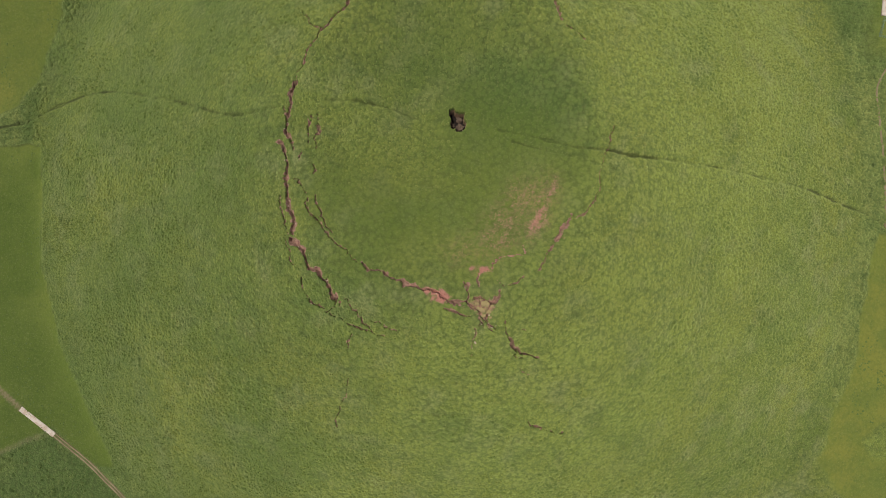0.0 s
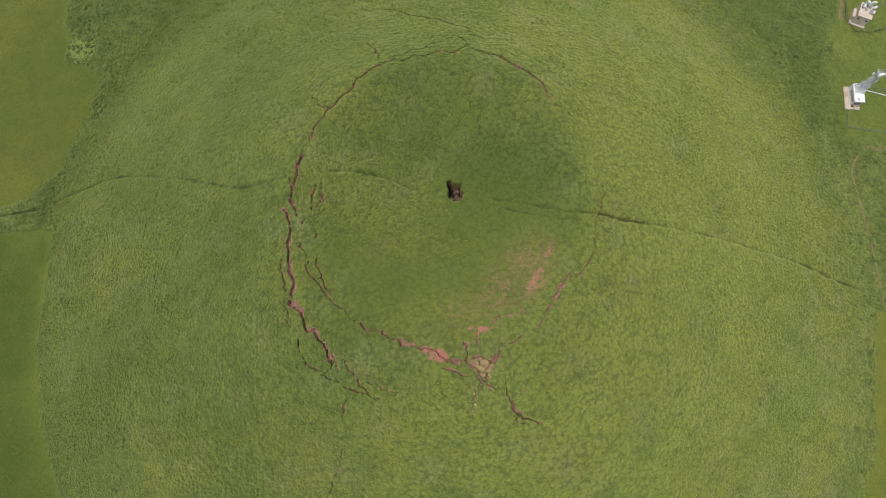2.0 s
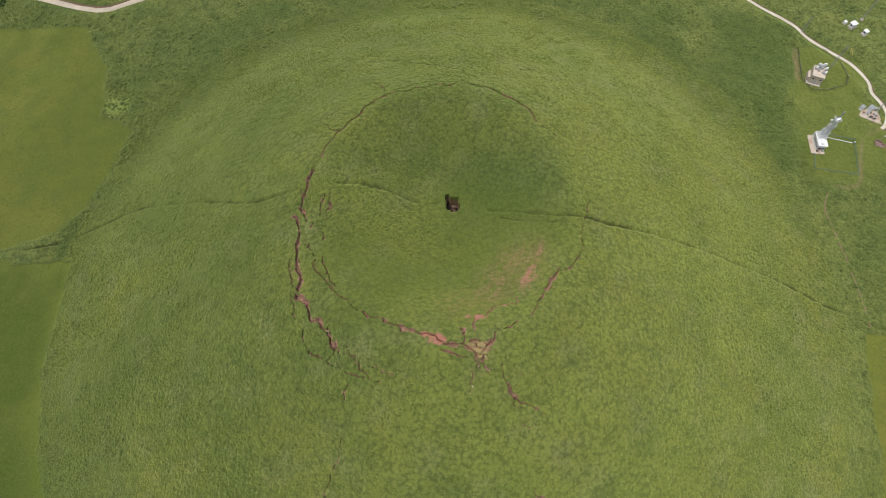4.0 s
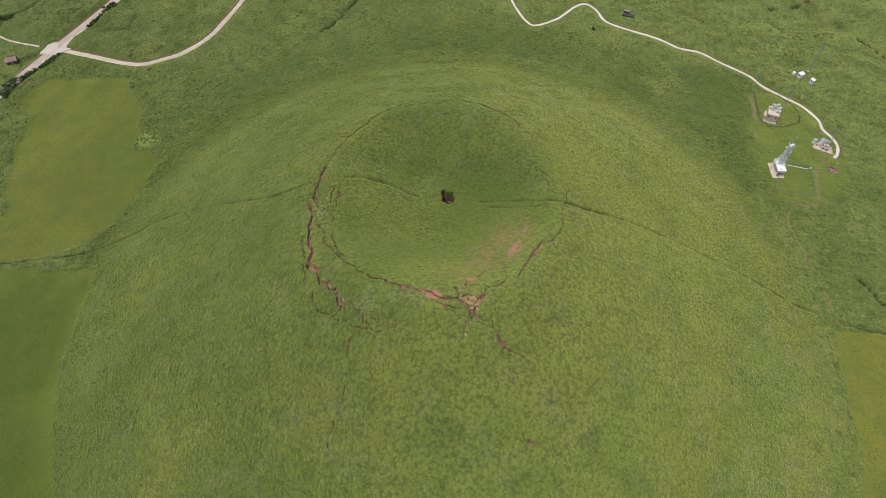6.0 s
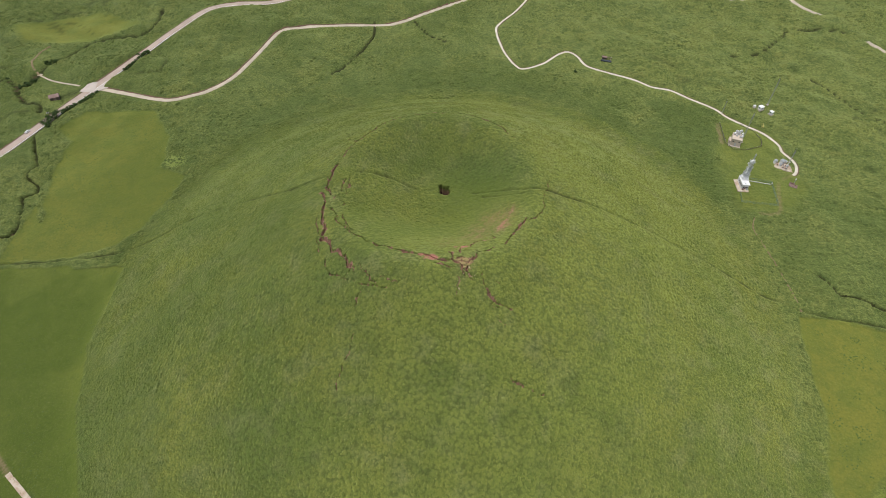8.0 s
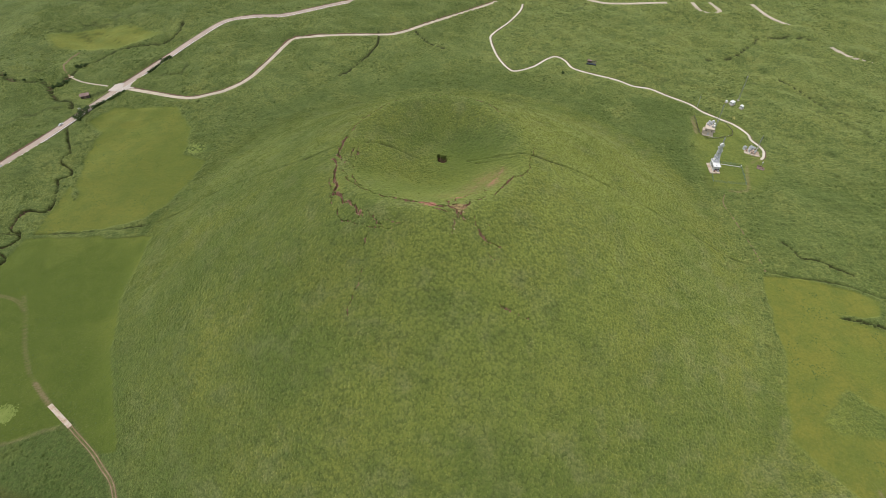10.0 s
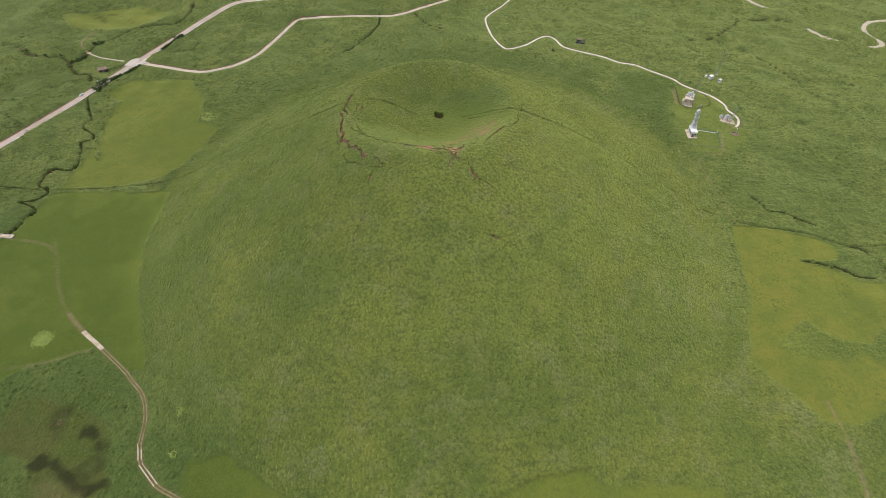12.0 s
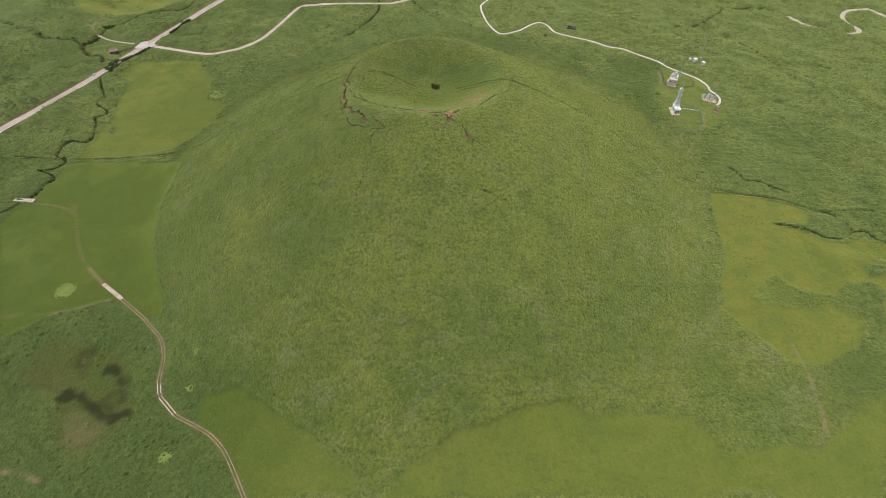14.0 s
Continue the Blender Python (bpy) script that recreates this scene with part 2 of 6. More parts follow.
MEADOW_NW = [(-256.0, 94.1), (-274.3, 146.2), (-272.4, 180.5), (-291.5, 196.5), (-278.4, 218.4), (-224.6, 220.1), (-201.3, 184.9), (-196.6, 150.1), (-176.8, 140.5), (-181.6, 113.8), (-190.7, 89.3), (-200.1, 76.3), (-223.3, 66.8), (-268.3, 60.1), (-268.6, 86.3), (-269.0, 114.9)]
MEADOW_W = [(-273.2, 56.5), (-187.7, 58.4), (-188.1, 27.3), (-186.6, 2.4), (-177.7, -31.7), (-164.1, -66.1), (-152.3, -91.7), (-164.3, -90.8), (-183.3, -75.7), (-216.2, -88.1), (-239.4, -105.8), (-289.5, -12.6), (-280.4, 23.0), (-276.4, 49.5)]
MEADOW_E = [(202.3, 17.5), (220, 14), (238, 9.5), (253, 3), (262, -5), (257, -16), (246, -16), (234, -14), (234, -19), (246, -22), (256, -27.5), (263, -34), (275, -35.5), (284, -31), (300, -44), (310, -62), (290, -100), (253.9, -97), (240.1, -115.0), (212.8, -125.8), (199.8, -127.4), (194.4, -125.6), (188.3, -110.6), (178.4, -94.6), (174.1, -88.4), (178.0, -77.6), (193.2, -39.6), (195.7, -12.6)]
MEADOW_S = [(-16.1, -195.6), (-8.9, -179.6), (12.6, -169.4), (26.5, -163.2), (46.6, -154.1), (70.0, -151.4), (83.8, -156.3), (131.8, -158.0), (145.1, -175.7), (176.1, -173.3), (189.1, -174.8), (216.7, -159.0), (239.3, -143.3), (208.1, -198.1)]
MEADOW_SW = [(-115.1, -142.7), (-94.7, -140.8), (-65.0, -162.2), (-50.0, -170.9), (-35.3, -181.9), (-28.8, -195.4), (-79.9, -194.8), (-95.7, -173.0), (-116.8, -156.7)]
MEADOW_FAR = [(-405.7, 357.3), (-336.8, 391.9), (-284.2, 363.2), (-324.3, 330.1), (-381.9, 331.6)]
MARSH = [(-217.0, -128.5), (-213.7, -116.0), (-201.3, -111.1), (-184.5, -109.9), (-167.6, -120.9), (-156.8, -131.9), (-148.9, -151.1), (-152.5, -161.8), (-163.5, -171.7), (-177.5, -167.0), (-186.3, -155.4), (-188.6, -145.7), (-204.7, -136.6)]
WET_GRASS = [(-172.5, -146.0), (-167.2, -139.6), (-156.3, -134.6), (-149.5, -148.0), (-152.0, -155.9), (-163.0, -153.9)]
MARSH_BROWN = [(-185.2, -153.1), (-176.6, -149.6), (-158.9, -157.0), (-157.8, -165.0), (-166.0, -171.1), (-176.3, -167.1)]
MAIN_ROAD = [(-420.0, -60.0), (-385.0, 25.0), (-351.4, 102.4), (-339.9, 125.2), (-328.0, 150.6), (-315.5, 178.9), (-303.0, 211.9), (-289.2, 246.5), (-275.0, 280.0), (-261.7, 313.0), (-246.5, 352.0), (-226.5, 391.7), (-198.3, 402.3), (-167.7, 404.4), (-138.8, 418.4), (-109.1, 434.3), (-84.4, 444.6), (-30.0, 465.0)]
POOL = [(-186.9, -142.0), (-180.0, -142.1), (-172.3, -146.5), (-164.2, -152.2), (-157.4, -155.2), (-149.9, -154.2)]
POOL_SIDE = [(-169.1, -126.4), (-164.9, -127.8), (-161.6, -133.2)]
SCAR_FAINT = [(-0.3, 7.1), (9.5, 12.4), (24.1, 30.3), (36.4, 31.5), (38.8, 24.6), (32.4, 9.4), (18.2, 3.1), (3.4, 2.7)]
MEADOW_YARD = [(216.7, 197.3), (244.6, 186.6), (253.1, 173.5), (242.8, 137.6), (251.5, 129.0), (247.7, 115.6), (228.6, 100.5), (201.5, 100.9), (202.3, 129.8), (206.1, 158.7)]
LUSH_FOOT = [(167.8, 226.7), (216.1, 211.3), (203.9, 155.7), (200.6, 127.1), (199.9, 98.4), (182.5, 106.1), (177.4, 138.6), (169.3, 181.4)]
CINDER_STRIP = [(214.5, 191.9), (213.4, 181.9), (212.0, 170.4)]

BROOK_FAR = [(-480.0, 318.0), (-448.1, 301.7), (-431.5, 292.4), (-416.0, 284.6), (-401.1, 272.0), (-384.5, 260.9), (-372.7, 259.5), (-363.1, 262.9), (-350.5, 252.5)]
BANK_FAR = [(-428.0, 282.0), (-427.0, 286.5), (-405.0, 278.0), (-403.0, 273.5)]
BARE_FAR = [(-386.0, 192.0), (-384.0, 199.0), (-372.0, 198.0), (-371.0, 192.0)]
BARE_FAR_LOW = [(-361.0, 177.0), (-360.0, 182.0), (-355.0, 181.0), (-355.5, 177.0)]
MARSH_BARE = [(-192.0, -123.4), (-188.5, -114.9), (-180.4, -110.7), (-181.6, -122.1), (-183.2, -129.6), (-187.6, -127.6)]
MARSH_BARE_LOW = [(-174.1, -137.3), (-168.7, -133.4), (-166.7, -137.9), (-172.4, -140.9)]
SIGN_PAD = [(-335.0, 127.5), (-334.5, 132.0), (-328.5, 134.0), (-327.5, 130.0)]
BRIDGE_TRACK = [(-277.9, 10.4), (-263.3, 8.0), (-252.2, 4.5), (-245.9, -0.9), (-241.5, -6.0)]
SCRUB_E = [(196.5, -80.0), (203.7, -73.4), (214.3, -62.9), (221.1, -69.0), (226.0, -73.6), (232.4, -78.2), (245.6, -79.2), (257.0, -70.3), (271.4, -69.6), (276.0, -78.7), (264.1, -99.7), (244.0, -95.4), (238.3, -86.9), (223.4, -90.1), (214.0, -88.8), (198.3, -86.5)]
SCRUB_E_SMALL = [(273.2, -56.4), (287.3, -53.6), (295.0, -62.0), (283.7, -66.0), (273.9, -65.0)]
GREEN_E = [(225.6, -29.4), (235.9, -40.0), (262.7, -45.4), (264.8, -55.3), (257.5, -69.4), (238.9, -64.6), (227.0, -59.7), (217.0, -49.9)]
HOLE = [(-154.6, -116.3), (-155.2, -114.6), (-155.5, -112.8)]

# ---- materials ----
class Nodes:
    """A small writer of node materials."""

    def __init__(self, name, rough=0.8, metal=0.0):
        self.material = bpy.data.materials.new(name)
        self.material.use_nodes = True
        self.tree = self.material.node_tree
        self.shader = self.tree.nodes["Principled BSDF"]
        self.shader.inputs["Roughness"].default_value = rough
        self.shader.inputs["Metallic"].default_value = metal
        self.shader.inputs["Specular IOR Level"].default_value = 0.3
        self.place = self.tree.nodes.new("ShaderNodeTexCoord").outputs["Object"]

    def add(self, kind, **values):
        node = self.tree.nodes.new(kind)
        for key, value in values.items():
            node.inputs[key.replace("_", " ")].default_value = value
        return node

    def link(self, a, b):
        self.tree.links.new(a, b)

    def noise(self, pitch, detail=3.0, rough=0.55, stretch=None):
        node = self.add("ShaderNodeTexNoise", Scale=1.0 / pitch, Detail=detail, Roughness=rough)
        place = self.place
        if stretch:
            turn = self.add("ShaderNodeMapping")
            turn.inputs["Scale"].default_value = stretch
            self.link(place, turn.inputs["Vector"])
            place = turn.outputs[0]
        self.link(place, node.inputs["Vector"])
        return node.outputs["Fac"]

    def cells(self, pitch, smoothness=0.4):
        node = self.tree.nodes.new("ShaderNodeTexVoronoi")
        node.feature = "SMOOTH_F1"
        node.inputs["Scale"].default_value = 1.0 / pitch
        node.inputs["Smoothness"].default_value = smoothness
        self.link(self.place, node.inputs["Vector"])
        return node.outputs["Distance"]

    def span(self, value, a, b, lo=0.0, hi=1.0):
        node = self.tree.nodes.new("ShaderNodeMapRange")
        node.interpolation_type = "SMOOTHSTEP"
        for key, v in (("From Min", a), ("From Max", b), ("To Min", lo), ("To Max", hi)):
            node.inputs[key].default_value = v
        self.link(value, node.inputs["Value"])
        return node.outputs["Result"]

    def sum(self, kind, a, b):
        node = self.tree.nodes.new("ShaderNodeMath")
        node.operation = kind
        for v, socket in ((a, node.inputs[0]), (b, node.inputs[1])):
            if isinstance(v, (int, float)):
                socket.default_value = v
            else:
                self.link(v, socket)
        return node.outputs[0]

    def mix(self, fac, a, b, blend="MIX"):
        node = self.tree.nodes.new("ShaderNodeMix")
        node.data_type, node.blend_type = "RGBA", blend
        for v, socket in ((fac, node.inputs[0]), (a, node.inputs[6]), (b, node.inputs[7])):
            if isinstance(v, (int, float)):
                socket.default_value = v
            elif isinstance(v, tuple):
                socket.default_value = (*v, 1.0)
            else:
                self.link(v, socket)
        return node.outputs[2]

    def colour(self, socket):
        self.link(socket, self.shader.inputs["Base Color"])

    def relief(self, height, distance, strength=1.0):
        node = self.add("ShaderNodeBump", Strength=strength, Distance=distance)
        self.link(height, node.inputs["Height"])
        self.link(node.outputs[0], self.shader.inputs["Normal"])


def grassland(name, island=False, tone=1.0, vary=0.34):
    n = Nodes(name, 0.75)
    n.shader.inputs["Diffuse Roughness"].default_value = 1.0
    n.shader.inputs["Sheen Weight"].default_value = 0.34
    n.shader.inputs["Sheen Roughness"].default_value = 0.5
    n.shader.inputs["Sheen Tint"].default_value = (0.76, 0.85, 0.26, 1.0)
    n.shader.inputs["Specular IOR Level"].default_value = 0.15
    cover, state = n.tree.nodes.new("ShaderNodeAttribute"), n.tree.nodes.new("ShaderNodeAttribute")
    cover.attribute_name, state.attribute_name = "cover", "state"
    c, s = n.tree.nodes.new("ShaderNodeSeparateColor"), n.tree.nodes.new("ShaderNodeSeparateColor")
    n.link(cover.outputs["Color"], c.inputs[0])
    n.link(state.outputs["Color"], s.inputs[0])
    meadow, soil, rough = c.outputs
    marsh, wear, damp_shade = s.outputs
    mark = n.tree.nodes.new("ShaderNodeAttribute")
    mark.attribute_name = "mark"
    red = mark.outputs["Fac"]
    fresh_lit, lush = cover.outputs["Alpha"], state.outputs["Alpha"]
    # tall grass of the cone: olive, with fresher, silvery and darker drifts
    tall = n.mix(n.span(n.noise(45, 4), 0.36, 0.66), (0.166, 0.196, 0.038), (0.108, 0.154, 0.030))
    tall = n.mix(n.span(n.noise(14, 5, 0.6), 0.46, 0.70, 0.0, 0.85), tall, (0.182, 0.206, 0.076))
    tall = n.mix(n.span(n.noise(5.0, 4, 0.6), 0.55, 0.72, 0.0, 0.55), tall, (0.200, 0.238, 0.046))
    tall = n.mix(n.span(n.noise(7.0, 5, 0.65, stretch=(0.8, 1.5, 1.0)), 0.48, 0.72, 0.0, 0.75), tall, (0.062, 0.100, 0.025))
    tall = n.mix(n.span(n.noise(2.6, 4, 0.6), 0.50, 0.66, 0.0, 0.45), tall, (0.066, 0.104, 0.024))
    tall = n.mix(n.span(n.noise(3.7, 5, 0.7), 0.58, 0.70, 0.0, 0.4), tall, (0.200, 0.196, 0.066))
    tall = n.mix(n.sum("MULTIPLY", fresh_lit, n.span(n.noise(4.5, 4, 0.6), 0.33, 0.6, 0.35, 0.9)), tall, (0.182, 0.228, 0.044))
    scrub = n.mix(n.span(n.noise(34, 5, 0.6), 0.35, 0.65), (0.142, 0.190, 0.048), (0.178, 0.215, 0.056))
    scrub = n.mix(n.span(n.noise(9, 6, 0.7), 0.48, 0.62, 0.0, 0.85), scrub, (0.072, 0.112, 0.028))
    scrub = n.mix(n.span(n.noise(4.2, 5, 0.7), 0.52, 0.63, 0.0, 0.75), scrub, (0.056, 0.090, 0.022))
    scrub = n.mix(n.span(n.noise(21, 5, 0.65), 0.55, 0.70, 0.0, 0.75), scrub, (0.205, 0.232, 0.062))
    scrub = n.mix(n.span(n.noise(2.2, 3, 0.6), 0.58, 0.70, 0.0, 0.5), scrub, (0.225, 0.245, 0.070))
    grass = n.mix(rough, tall, scrub)
    turf = n.mix(n.span(n.noise(24, 4), 0.3, 0.7), (0.156, 0.182, 0.028), (0.130, 0.168, 0.025))
    turf = n.mix(n.sum("MULTIPLY", fresh_lit, n.span(n.noise(19, 4, 0.6), 0.3, 0.6, 0.2, 0.8)), turf, (0.182, 0.190, 0.030))
    turf = n.mix(n.span(n.noise(13, 5, 0.65), 0.42, 0.66, 0.0, 0.6), turf, (0.098, 0.138, 0.023))
    turf = n.mix(n.span(n.noise(3.0, 5, 0.7), 0.52, 0.68, 0.0, 0.55), turf, (0.086, 0.124, 0.020))
    grass = n.mix(meadow, grass, turf)
    grass = n.mix(n.sum("MULTIPLY", lush, n.span(n.noise(9, 4, 0.6), 0.3, 0.6, 0.8, 1.0)), grass, n.mix(meadow, (0.070, 0.114, 0.025), (0.078, 0.118, 0.013)))
    bog = n.mix(n.span(n.noise(16, 4), 0.40, 0.62), (0.068, 0.098, 0.016), (0.084, 0.094, 0.021))
    grass = n.mix(marsh, grass, bog)
    # tussocks and blades
    stir = n.tree.nodes.new("ShaderNodeTexNoise")
    stir.inputs["Scale"].default_value, stir.inputs["Detail"].default_value = 0.9, 4.0
    n.link(n.place, stir.inputs["Vector"])
    shift = n.tree.nodes.new("ShaderNodeVectorMath")
    shift.operation = "MULTIPLY_ADD"
    n.link(stir.outputs["Color"], shift.inputs[0])
    shift.inputs[1].default_value = (1.9, 1.9, 1.9)
    n.link(n.place, shift.inputs[2])
    still, n.place = n.place, shift.outputs[0]
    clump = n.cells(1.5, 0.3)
    n.place = still
    grain = n.noise(0.7, 4, 0.65)
    if island:
        own = n.tree.nodes.new("ShaderNodeNewGeometry").outputs["Random Per Island"]
        grass = n.mix(n.span(own, 0.35, 1.0, 0.0, vary), grass, (0.048, 0.080, 0.016))
        grass = n.mix(n.span(own, 0.3, 0.0, 0.0, 0.22), grass, (0.220, 0.245, 0.070))
    else:
        # crevice shade painted into the colour of the low gaps between tussocks
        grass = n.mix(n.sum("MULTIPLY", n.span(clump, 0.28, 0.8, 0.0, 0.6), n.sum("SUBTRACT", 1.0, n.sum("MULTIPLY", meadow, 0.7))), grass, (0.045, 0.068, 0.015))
    grass = n.mix(n.span(grain, 0.50, 0.72, 0.0, 0.36), grass, (0.225, 0.240, 0.075))
    # dark colour for wet ground and for shade painted into creases and cracks
    grass = n.mix(n.span(damp_shade, 0.0, 1.0, 0.0, 0.96), grass, (0.030, 0.036, 0.009))
    dirt = n.mix(n.span(n.noise(1.6, 4), 0.35, 0.65), (0.345, 0.200, 0.138), (0.215, 0.128, 0.086))
    dirt = n.mix(n.span(n.noise(0.6, 3), 0.56, 0.76), dirt, (0.420, 0.300, 0.215))
    dirt = n.mix(n.sum("MULTIPLY", red, 0.85), dirt, n.mix(grain, (0.300, 0.100, 0.068), (0.480, 0.235, 0.170)))
    dirt = n.mix(damp_shade, dirt, n.mix(grain, (0.085, 0.055, 0.030), (0.165, 0.112, 0.066)))
    # near-black colour that paints the shade inside the pit
    dirt = n.mix(n.span(n.sum("MULTIPLY", damp_shade, soil), 0.9, 1.0), dirt, (0.022, 0.016, 0.012))
    path = n.mix(n.span(n.noise(1.0, 4), 0.35, 0.7), (0.270, 0.205, 0.120), (0.175, 0.140, 0.064))
    look_ = n.mix(wear, grass, path)
    look_ = n.mix(n.sum("MULTIPLY", red, n.span(n.noise(1.7, 5, 0.7), 0.38, 0.68, 0.0, 0.75)), look_, (0.330, 0.190, 0.120))
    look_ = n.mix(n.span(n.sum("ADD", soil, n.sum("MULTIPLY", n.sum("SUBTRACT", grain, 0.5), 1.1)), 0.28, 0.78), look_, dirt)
    n.colour(n.mix(1.0, look_, (1.03 * tone, 0.995 * tone, 1.04 * tone), "MULTIPLY"))
    # the bloom of grass tips is missing on bare, wet and shade-darkened ground
    n.link(n.sum("MULTIPLY", n.sum("MULTIPLY", n.sum("SUBTRACT", 1.0, damp_shade), n.sum("SUBTRACT", 1.0, soil)), n.sum("SUBTRACT", 0.30, n.sum("MULTIPLY", lush, 0.10))), n.shader.inputs["Sheen Weight"])
    height = n.sum("ADD", n.sum("MULTIPLY", clump, -0.5), n.sum("MULTIPLY", grain, 0.9))
    calm = n.sum("SUBTRACT", 1.0, n.sum("MULTIPLY", meadow, 0.75))
    n.relief(n.sum("MULTIPLY", height, calm), 0.62, 1.0)
    return n.material


def plain(name, base, other, pitch=0.6, rough=0.8, metal=0.0, bump=0.01):
    n = Nodes(name, rough, metal)
    mixed = n.mix(n.span(n.noise(pitch * 6, 4), 0.35, 0.65), base, other)
    mixed = n.mix(n.span(n.noise(pitch, 4, 0.65), 0.5, 0.8, 0.0, 0.5), mixed, tuple(0.62 * v for v in base))
    n.colour(mixed)
    n.relief(n.noise(pitch * 0.3, 4), bump, 0.8)
    return n.material


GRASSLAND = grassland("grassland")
TUFTS = grassland("grass_tufts", True)
TUSSOCK = grassland("tussock_grass", True, 1.0, 0.5)
ASPHALT = plain("worn_asphalt", (0.355, 0.285, 0.238), (0.42, 0.34, 0.285), 2.0, 0.9)
GRAVEL = plain("pale_gravel", (0.42, 0.36, 0.28), (0.50, 0.43, 0.34), 1.2, 0.95, bump=0.03)
PALE_CONCRETE = plain("pale_road_concrete", (0.54, 0.49, 0.40), (0.62, 0.57, 0.48), 1.2, 0.92, bump=0.02)
CINDER = plain("red_cinder_edge", (0.115, 0.080, 0.050), (0.165, 0.100, 0.070), 1.5, 0.95)
CONCRETE = plain("weathered_concrete", (0.42, 0.37, 0.33), (0.50, 0.44, 0.39), 1.0, 0.9)
BEIGE = plain("beige_render", (0.52, 0.44, 0.36), (0.60, 0.51, 0.42), 0.9, 0.9)
WHITE = plain("white_paint", (0.74, 0.74, 0.74), (0.80, 0.80, 0.79), 0.8, 0.5)
STEEL = plain("galvanised_steel", (0.50, 0.52, 0.54), (0.42, 0.44, 0.46), 0.4, 0.45, 0.6)
GREENMESH = plain("green_fence_coating", (0.15, 0.23, 0.17), (0.19, 0.27, 0.21), 0.5, 0.6)
DARKWOOD = plain("dark_weathered_wood", (0.10, 0.075, 0.06), (0.14, 0.11, 0.09), 0.5, 0.85)
RUST = plain("rusty_sheet", (0.20, 0.13, 0.11), (0.27, 0.19, 0.17), 0.6, 0.8)
LEAF = plain("shrub_leaf", (0.035, 0.07, 0.015), (0.06, 0.10, 0.02), 0.4, 0.7)
BARK = plain("shrub_bark", (0.10, 0.075, 0.05), (0.14, 0.1, 0.07), 0.2, 0.9)
SLAB = plain("stained_slab_concrete", (0.52, 0.45, 0.37), (0.40, 0.30, 0.22), 0.5, 0.92, bump=0.03)
EARTH = plain("dark_earth", (0.115, 0.080, 0.054), (0.165, 0.112, 0.076), 0.5, 0.95, bump=0.05)
GLASSDARK = plain("dark_window", (0.04, 0.05, 0.06), (0.06, 0.07, 0.08), 0.6, 0.2)

# ---- ground shape ----
GX, GY = -0.967, 41.856


def lattice(x, y, seed):
    """Smooth value noise from -1 to 1 at unit pitch, for whole arrays."""
    table = np.random.RandomState(seed).rand(256, 256) * 2 - 1
    xi, yi = np.floor(x).astype(int), np.floor(y).astype(int)
    fx, fy = x - xi, y - yi
    fx, fy = fx * fx * (3 - 2 * fx), fy * fy * (3 - 2 * fy)
    a, b = table[xi % 256, yi % 256], table[(xi + 1) % 256, yi % 256]
    c, d = table[xi % 256, (yi + 1) % 256], table[(xi + 1) % 256, (yi + 1) % 256]
    return (a * (1 - fx) + b * fx) * (1 - fy) + (c * (1 - fx) + d * fx) * fy


def fbm(x, y, pitch, seed, octaves=3):
    total, weight = 0.0, 1.0
    for i in range(octaves):
        total = total + weight * lattice(x / pitch + 17.3 * i, y / pitch - 9.1 * i, seed + i)
        pitch, weight = pitch * 0.5, weight * 0.5
    return total


def landform(x, y):
    """The smooth lie of the land: plain, cone and crater bowl."""
    x, y = np.asarray(x, float), np.asarray(y, float)
    dx, dy = x - GX, y - GY
    r = np.hypot(dx, dy) + 1e-6
    c, s = dx / r, dy / r
    slope = 0.520 - 0.019 * c + 0.042 * s - 0.020 * s * s
    rim = 52.136 * (1 - 0.078 * (c * c - s * s) - 0.009 * s)
    plain = -3.345 + 0.00657 * np.clip(x, -700, 700) + 0.02351 * np.clip(y, -500, 700)
    d = r - rim
    out = 6.53 * np.log1p(np.exp(np.clip(d / 6.53, -30, 30))) - 6.53 * math.log(2)
    out = np.where(out < 0, 0.25 * out, out)
    lean = (0.0328 * dx - 0.0243 * dy) * np.exp(-(r / 120) ** 4)
    cone = 76.28 + lean - slope * out - 4.3e-4 * np.maximum(d, 0) ** 2
    # the rim sags to the west and east, most on the broad western shoulder
    cone = cone - 3.07 * np.exp(-((r - 46) / 25) ** 2) * (dx * dx - dy * dy) / (r * r + 1)
    cone = cone - 2.03 * np.exp(-((r - 38) / 18) ** 2) * np.clip(-c, 0, 1) ** 2
    # the bowl, longest to the south, with a flat floor round the pit
    bx, by = x - 3.5, y - 50
    b = np.hypot(bx, by) + 1e-6
    reach = 49.8 + 13.7 * (by / b) ** 2 - 6.2 * by / b
    cone = cone + (62.0 - cone) * smooth(1.0, 0.21, b / reach)
    top = np.maximum(plain, cone)
    return top + 3 * np.log(np.exp((plain - top) / 3) + np.exp((cone - top) / 3))


def smooth(a, b, v):
    v = np.clip((v - a) / (b - a), 0, 1)
    return v * v * (3 - 2 * v)


def spline(line, step):
    """A line's points at even steps on a smooth curve through them."""
    p = np.array(line, float)
    p = np.vstack([2 * p[0] - p[1], p, 2 * p[-1] - p[-2]])
    pts = []
    for i in range(1, len(p) - 2):
        a, b, c, d = p[i - 1], p[i], p[i + 1], p[i + 2]
        n = max(2, int(np.hypot(*(c - b)) / step))
        for k in range(n):
            t = k / n
            pts.append(0.5 * (2 * b + (c - a) * t + (2 * a - 5 * b + 4 * c - d) * t * t + (3 * b - a - 3 * c + d) * t ** 3))
    pts.append(p[-2])
    return np.array(pts)


